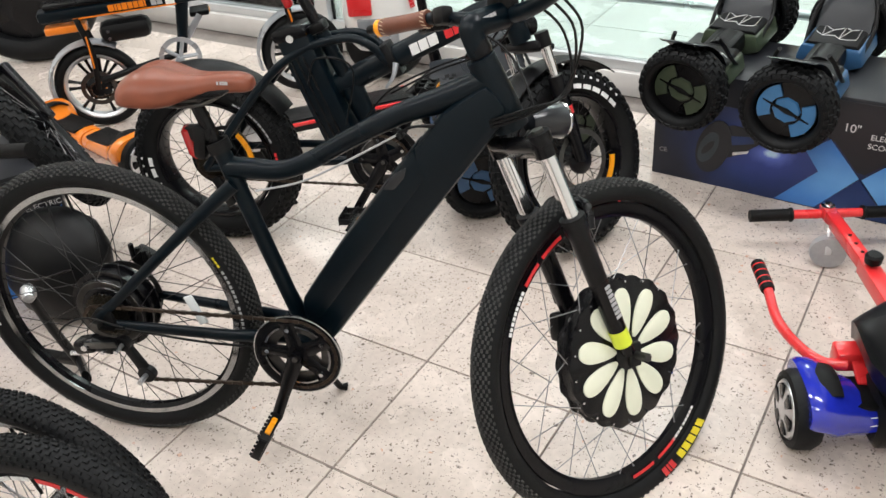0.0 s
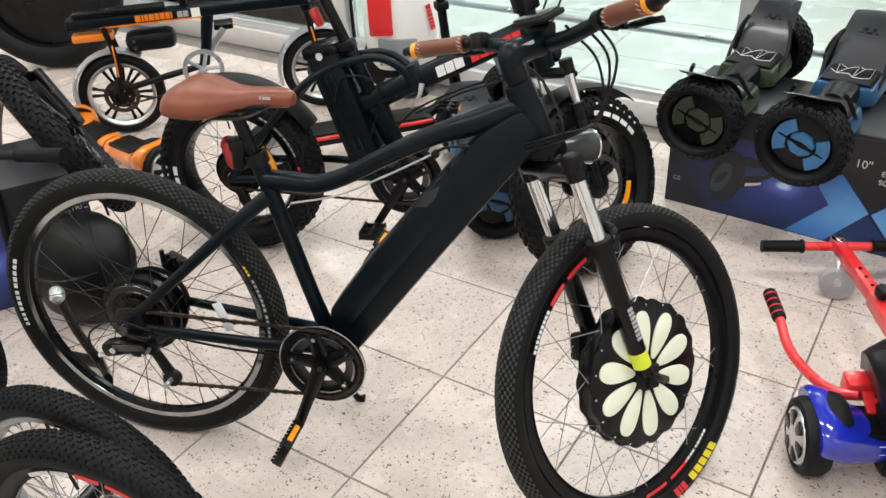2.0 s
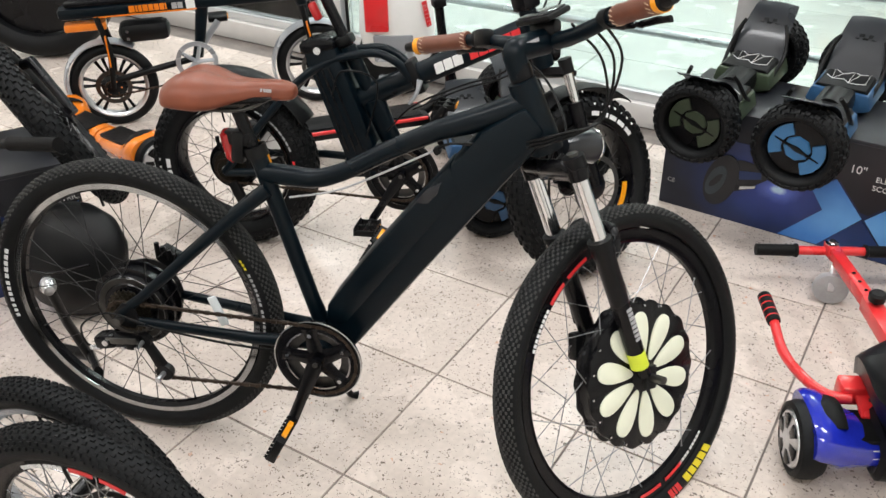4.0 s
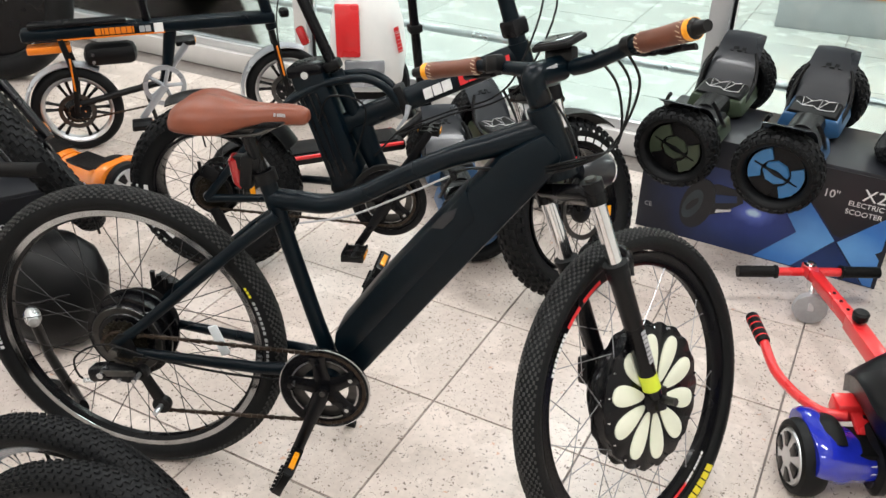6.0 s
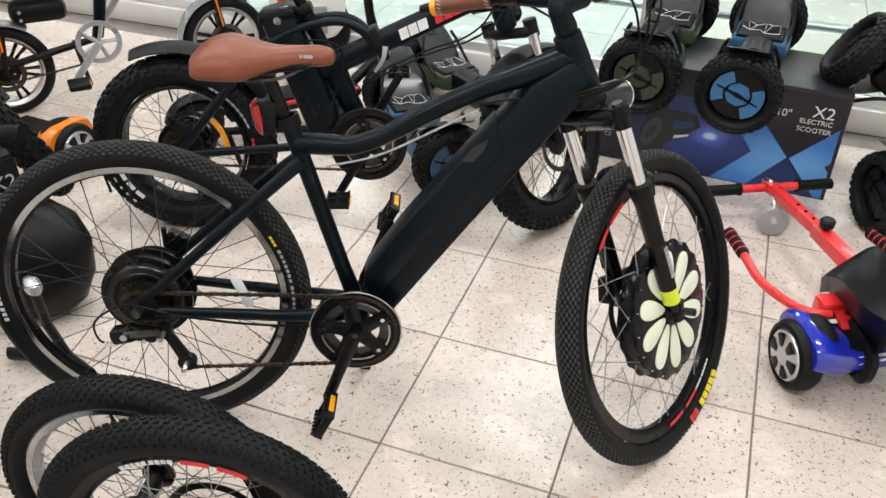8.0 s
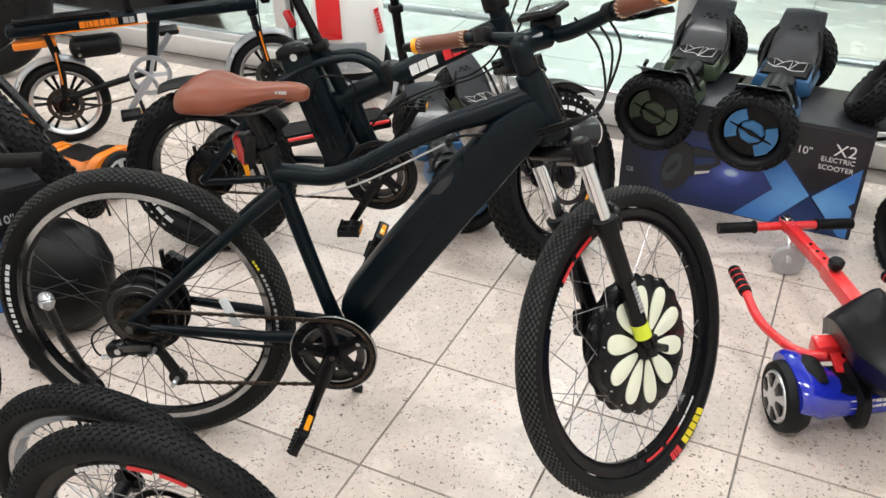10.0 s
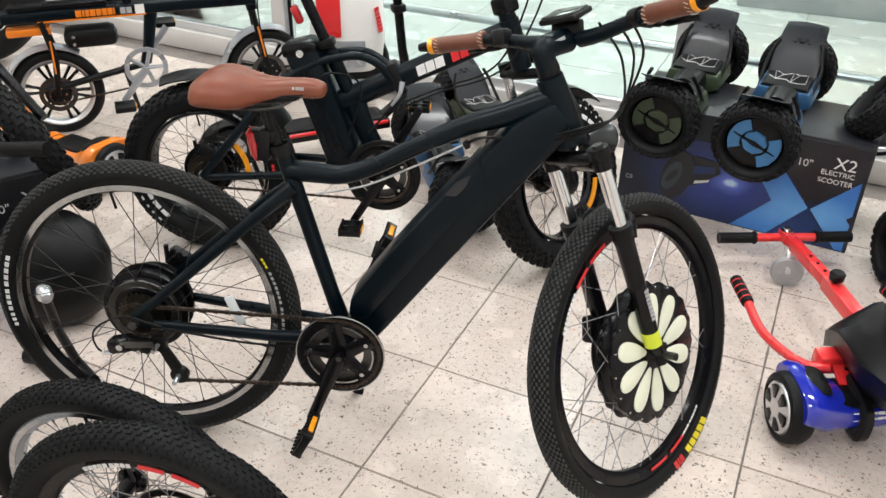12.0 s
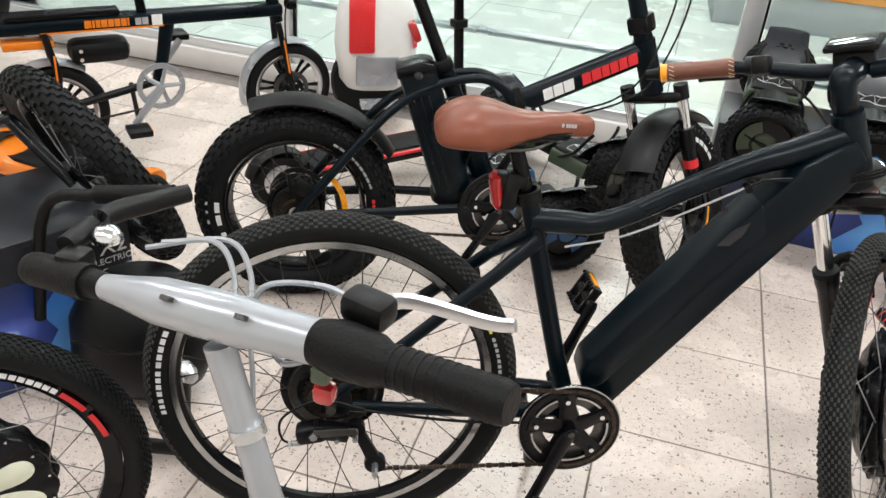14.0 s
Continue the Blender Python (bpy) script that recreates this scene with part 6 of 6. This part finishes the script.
def silver_bike():
    """The bike with petal-motor wheel and silver handlepost in the front row."""
    b = thing("silver_handlebar_bicycle", Matrix.Identity(4), "black folding bicycle with silver handlepost and petal hub motor", "bicycle", "bicycles")

    def hub(wh):
        petal_motor(wh)
        ring_print(wh, 0.238, 0.247, -0.0165, 14, 0.7, [13, -2.5, 12], M_PRINT_RED, "rim_stripe")
        ring_print(wh, 0.238, 0.247, -0.0165, 44, 0.7, [2.4] * 8, M_PRINT_WHITE)
        ring_print(wh, 0.238, 0.247, -0.0165, 194, 0.7, [13, -2.5, 12], M_PRINT_RED, "rim_stripe")
    spoked_wheel(b, pose(-0.985, -0.88, 0.30, 0, 0, 38), 0.30, 0.056, 0.050, 0.254, M_GLOSS, TREAD_XC, hub, "front_wheel", rim_d=0.03, r_hub=0.145, flange=0.03, spoke_mat=M_SPOKE, label="black wheel with cream petals")
    part("fork", tube([(-0.93, -0.95, 0.30), (-1.02, -1.01, 0.55), (-1.06, -0.95, 0.62)], 0.016, 10), M_FRAME, b)
    part("fork_leg", tube([(-1.04, -0.81, 0.30), (-1.11, -0.87, 0.55), (-1.08, -0.93, 0.62)], 0.016, 10), M_FRAME, b)
    part("frame", tube([(-1.08, -0.95, 0.63), (-1.4, -1.05, 0.55), (-1.8, -1.15, 0.42)], 0.034, 12), M_FRAME, b)
    # silver post and bar, placed to fit the last camera view
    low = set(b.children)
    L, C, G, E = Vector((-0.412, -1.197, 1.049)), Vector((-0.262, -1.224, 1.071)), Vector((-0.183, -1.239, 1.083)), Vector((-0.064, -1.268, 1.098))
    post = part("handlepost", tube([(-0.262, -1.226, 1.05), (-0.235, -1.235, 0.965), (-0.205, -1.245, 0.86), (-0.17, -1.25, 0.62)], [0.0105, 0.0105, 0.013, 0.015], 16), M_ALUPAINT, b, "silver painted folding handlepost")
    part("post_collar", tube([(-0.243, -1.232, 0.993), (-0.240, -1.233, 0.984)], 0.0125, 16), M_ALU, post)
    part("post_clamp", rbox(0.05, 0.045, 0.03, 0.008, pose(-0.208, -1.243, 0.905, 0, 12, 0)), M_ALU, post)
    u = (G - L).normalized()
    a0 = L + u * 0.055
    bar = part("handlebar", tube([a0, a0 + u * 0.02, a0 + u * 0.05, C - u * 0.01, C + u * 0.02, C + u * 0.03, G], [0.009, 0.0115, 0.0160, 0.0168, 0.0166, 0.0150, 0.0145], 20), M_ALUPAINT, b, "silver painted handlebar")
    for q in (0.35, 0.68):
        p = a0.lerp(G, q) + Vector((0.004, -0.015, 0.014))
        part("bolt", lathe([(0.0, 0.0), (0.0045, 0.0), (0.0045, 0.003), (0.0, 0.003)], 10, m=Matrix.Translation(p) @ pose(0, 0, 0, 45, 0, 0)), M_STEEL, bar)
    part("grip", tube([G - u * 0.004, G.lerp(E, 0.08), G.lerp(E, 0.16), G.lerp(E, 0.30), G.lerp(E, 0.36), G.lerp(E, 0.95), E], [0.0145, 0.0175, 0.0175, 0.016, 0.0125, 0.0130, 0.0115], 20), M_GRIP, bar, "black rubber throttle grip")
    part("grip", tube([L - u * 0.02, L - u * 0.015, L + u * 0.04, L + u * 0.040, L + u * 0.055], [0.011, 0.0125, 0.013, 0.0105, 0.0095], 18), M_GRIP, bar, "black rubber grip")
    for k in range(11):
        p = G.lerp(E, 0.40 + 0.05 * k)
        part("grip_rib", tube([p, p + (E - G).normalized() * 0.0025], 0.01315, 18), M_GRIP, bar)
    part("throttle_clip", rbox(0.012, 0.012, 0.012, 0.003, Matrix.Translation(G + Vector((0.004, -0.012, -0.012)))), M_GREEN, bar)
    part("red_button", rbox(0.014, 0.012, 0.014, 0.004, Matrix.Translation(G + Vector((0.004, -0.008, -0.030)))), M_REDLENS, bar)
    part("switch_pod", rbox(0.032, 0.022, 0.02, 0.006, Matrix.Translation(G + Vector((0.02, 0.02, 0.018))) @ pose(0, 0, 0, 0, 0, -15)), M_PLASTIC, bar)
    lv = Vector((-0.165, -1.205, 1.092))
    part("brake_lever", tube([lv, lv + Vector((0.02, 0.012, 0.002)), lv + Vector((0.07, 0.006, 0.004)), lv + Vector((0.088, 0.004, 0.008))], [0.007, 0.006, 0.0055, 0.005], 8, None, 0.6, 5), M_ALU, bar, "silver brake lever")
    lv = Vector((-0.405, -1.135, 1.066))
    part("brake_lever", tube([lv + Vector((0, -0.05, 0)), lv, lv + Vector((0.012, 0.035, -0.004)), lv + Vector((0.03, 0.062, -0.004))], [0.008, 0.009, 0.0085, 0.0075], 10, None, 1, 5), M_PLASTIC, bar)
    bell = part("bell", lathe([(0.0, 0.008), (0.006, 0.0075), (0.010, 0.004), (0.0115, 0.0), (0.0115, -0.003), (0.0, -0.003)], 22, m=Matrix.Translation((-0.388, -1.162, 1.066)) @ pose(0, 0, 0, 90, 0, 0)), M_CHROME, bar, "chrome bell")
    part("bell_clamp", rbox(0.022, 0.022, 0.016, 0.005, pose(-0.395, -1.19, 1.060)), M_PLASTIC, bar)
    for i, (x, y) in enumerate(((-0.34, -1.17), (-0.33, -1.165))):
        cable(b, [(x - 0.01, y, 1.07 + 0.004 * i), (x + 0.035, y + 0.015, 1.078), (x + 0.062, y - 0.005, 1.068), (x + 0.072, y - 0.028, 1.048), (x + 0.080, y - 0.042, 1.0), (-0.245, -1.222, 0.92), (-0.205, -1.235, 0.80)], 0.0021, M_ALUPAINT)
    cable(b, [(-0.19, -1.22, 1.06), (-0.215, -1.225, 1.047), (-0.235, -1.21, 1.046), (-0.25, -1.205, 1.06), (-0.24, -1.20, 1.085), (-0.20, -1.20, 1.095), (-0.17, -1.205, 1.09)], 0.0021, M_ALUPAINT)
    # scaled about the last camera position, so the view from there stays the same
    grow_from_camera = Matrix.Translation((0.0051, 0.3533, -0.3065)) @ Matrix.Scale(1.22, 4)
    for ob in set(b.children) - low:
        ob.matrix_basis = grow_from_camera @ ob.matrix_basis
    part("lower_post", tube([(-0.202, -1.172, 0.46), (-0.22, -1.16, 0.40), (-0.32, -1.1, 0.30)], [0.022, 0.026, 0.03], 14), M_ALUPAINT, b)
    part("down_frame", tube([(-0.32, -1.1, 0.30), (-0.7, -1.1, 0.26), (-1.3, -1.05, 0.3)], [0.03, 0.032, 0.03], 12), M_ALUPAINT, b)
    part("stand_leg", tube([(-0.45, -1.1, 0.26), (-0.46, -1.18, 0.02)], 0.01, 8), M_PLASTIC, b)
    return b


silver_bike()

# ---- cartons and boards to the west ----
carton(pose(-1.325, -0.385, 0, 0, 0, 60), 0.60, 0.34, 0.385, "black printed scooter carton standing on the floor")


def west_bike():
    """A folded bicycle whose fat front wheel leans over beside the carton."""
    b = thing("folded_fat_bicycle", pose(-1.55, -0.02, 0), "black folded fat-tyre bicycle leaning beside a printed carton", "bicycle", "bicycles")
    c = Vector((0.25, -0.04, 0.445))
    along = Vector((0.695, 0.046, -0.718)).normalized()
    view = Vector((-0.58, 0.70, -0.42))
    axle = (along.cross(view).normalized() + 0.16 * view).normalized()
    axle = (axle - along * axle.dot(along)).normalized()
    third = along.cross(axle)
    m = Matrix(((along.x, axle.x, third.x, c.x), (along.y, axle.y, third.y, c.y), (along.z, axle.z, third.z, c.z), (0, 0, 0, 1)))

    def hub(wh):
        part("hub", lathe([(0.02, -0.05), (0.035, -0.045), (0.035, -0.038), (0.02, -0.034), (0.02, 0.034), (0.035, 0.038), (0.035, 0.045), (0.02, 0.05)], 24), M_GLOSS, wh)
    spoked_wheel(b, m, 0.285, 0.075, 0.070, 0.222, M_GLOSS, TREAD_FAT, hub, "front_wheel", rim_w=0.05, rim_d=0.016, flange=0.038, r_hub=0.033, spoke_mat=M_SPOKE)
    for s in (-1, 1):
        e = c + axle * s * 0.062
        part("fork_leg", tube([e, e - along * 0.20 - third * 0.02, e * 0.35 + Vector((-0.22, 0.0, 0.34))], [0.014, 0.017, 0.020], 12), M_GLOSS, b)
    part("frame", tube([(-0.14, 0.0, 0.50), (-0.30, 0.03, 0.34), (-0.42, 0.05, 0.16), (-0.44, 0.05, 0.0)], [0.030, 0.034, 0.034, 0.030], 12), M_FRAME, b, "black folding frame")
    part("kickstand", tube([(-0.36, 0.04, 0.22), (-0.20, 0.16, 0.01)], 0.01, 8), M_PLASTIC, b)
    return b


west_bike()


def kart_bits():
    k = thing("bucket_seat", pose(-1.05, -0.29, 0, 0, 0, 20), "black moulded bucket seat standing on the floor", "kart seat")
    bm = bmesh.new()
    rows = []
    for z, a, b, y in ((0.02, 0.09, 0.05, 0.0), (0.06, 0.135, 0.08, 0.0), (0.13, 0.165, 0.10, 0.01), (0.21, 0.165, 0.10, 0.03), (0.27, 0.135, 0.08, 0.05), (0.305, 0.08, 0.05, 0.06), (0.315, 0.03, 0.02, 0.06)):
        rows.append([bm.verts.new((a * math.cos(t), y + b * math.sin(t), z)) for t in [2 * math.pi * i / 28 for i in range(28)]])
    for p, q in zip(rows, rows[1:]):
        for i in range(28):
            bm.faces.new((p[i], p[(i + 1) % 28], q[(i + 1) % 28], q[i]))
    bm.faces.new(rows[0])
    bm.faces.new(rows[-1])
    part("shell", bm, M_PLASTIC, k)
    part("seat_seam", tube([(-0.12, -0.09, 0.22), (0.0, -0.105, 0.20), (0.13, -0.085, 0.23)], 0.004, 6, None, 1, 5), M_GLOSS, k)
    s = thing("handle_stalk", pose(-0.80, -0.50, 0), "black stalk with a chrome bell lamp", "lamp")
    part("stalk", tube([(-0.02, 0.06, 0.012), (-0.03, 0.03, 0.16), (0.0, 0.0, 0.285)], [0.012, 0.012, 0.012], 10), M_PLASTIC, s)
    part("lamp_shell", lathe([(0.0, -0.034), (0.012, -0.03), (0.019, -0.012), (0.019, 0.008), (0.012, 0.026), (0.0, 0.03)], 22, m=pose(0.005, -0.005, 0.31, 0, 0, 60)), M_ALU, s, "chrome lamp shell")
    part("stalk_foot", tube([(-0.18, 0.02, 0.03), (-0.02, 0.06, 0.03), (0.10, 0.0, 0.07)], [0.02, 0.02, 0.018], 10, None, 0.6), M_PLASTIC, s)
    h = thing("grip_bar", pose(-0.95, -0.30, 0.10), "black steel bar with foam grip leaning on the carton", "grip bar")
    part("lever", tube([(-0.32, -0.05, 0.10), (-0.25, -0.05, 0.40), (-0.12, -0.03, 0.452)], 0.013, 10, None, 1, 5), M_PLASTIC, h)
    part("hand_grip", tube([(-0.13, -0.032, 0.45), (0.03, 0.0, 0.472)], [0.019, 0.019], 14), M_GRIP, h)


kart_bits()

# large wheel standing at the west end of the window
bw = thing("display_wheel", pose(-3.05, 1.07, 0.42, 0, 0, 30), "large black disc wheel with pale hand-drawn marks by the window", "wheel")
part("tyre", tyre_mesh(0.42, 0.15, 0.13, *TREAD_FAT), M_RUBBER, bw)
part("disc", lathe([(0.0, -0.03), (0.10, -0.03), (0.22, -0.02), (0.30, -0.012), (0.30, 0.012), (0.0, 0.03)], 48), M_GLOSS, bw)
part("painted_mark", tube([(-0.02, -0.032, 0.10), (0.06, -0.030, 0.12), (0.02, -0.032, -0.03)], 0.008, 6, None, 0.4), M_PRINT_GREY, bw)
part("painted_mark", tube([(0.10, -0.030, 0.08), (0.12, -0.030, -0.02), (0.17, -0.028, 0.06)], 0.008, 6, None, 0.4), M_PRINT_GREY, bw)

# ---- floor tiles, laid one by one ----
T = 0.4


def lay(parent, nx0, nx1, ny0, ny1, t, y_off, material, seed):
    rnd = random.Random(seed)
    g = 0.0035
    t0 = None
    for i in range(nx0, nx1):
        for j in range(ny0, ny1):
            m = pose(i * t + t / 2, y_off + j * t + t / 2, rnd.uniform(-0.0006, 0.0006), rnd.uniform(-0.06, 0.06), rnd.uniform(-0.06, 0.06), 0)
            if t0 is None:
                bm = bmesh.new()
                h = (t - g) / 2
                v = [bm.verts.new(p) for p in ((-h, -h, -0.006), (h, -h, -0.006), (h, h, -0.006), (-h, h, -0.006), (-h + 0.0012, -h + 0.0012, 0), (h - 0.0012, -h + 0.0012, 0), (h - 0.0012, h - 0.0012, 0), (-h + 0.0012, h - 0.0012, 0))]
                bm.faces.new(v[4:])
                for k in range(4):
                    bm.faces.new((v[k], v[(k + 1) % 4], v[4 + (k + 1) % 4], v[4 + k]))
                t0 = part("tile", bm, material, parent, smooth=False, m=m)
            else:
                again(t0, m)


lay(floor, -10, 6, -7, 4, T, 0.0, M_TILE, 3)
lay(mall, -9, 8, 0, 9, 0.6, YW + 0.14, M_MALLTILE, 4)
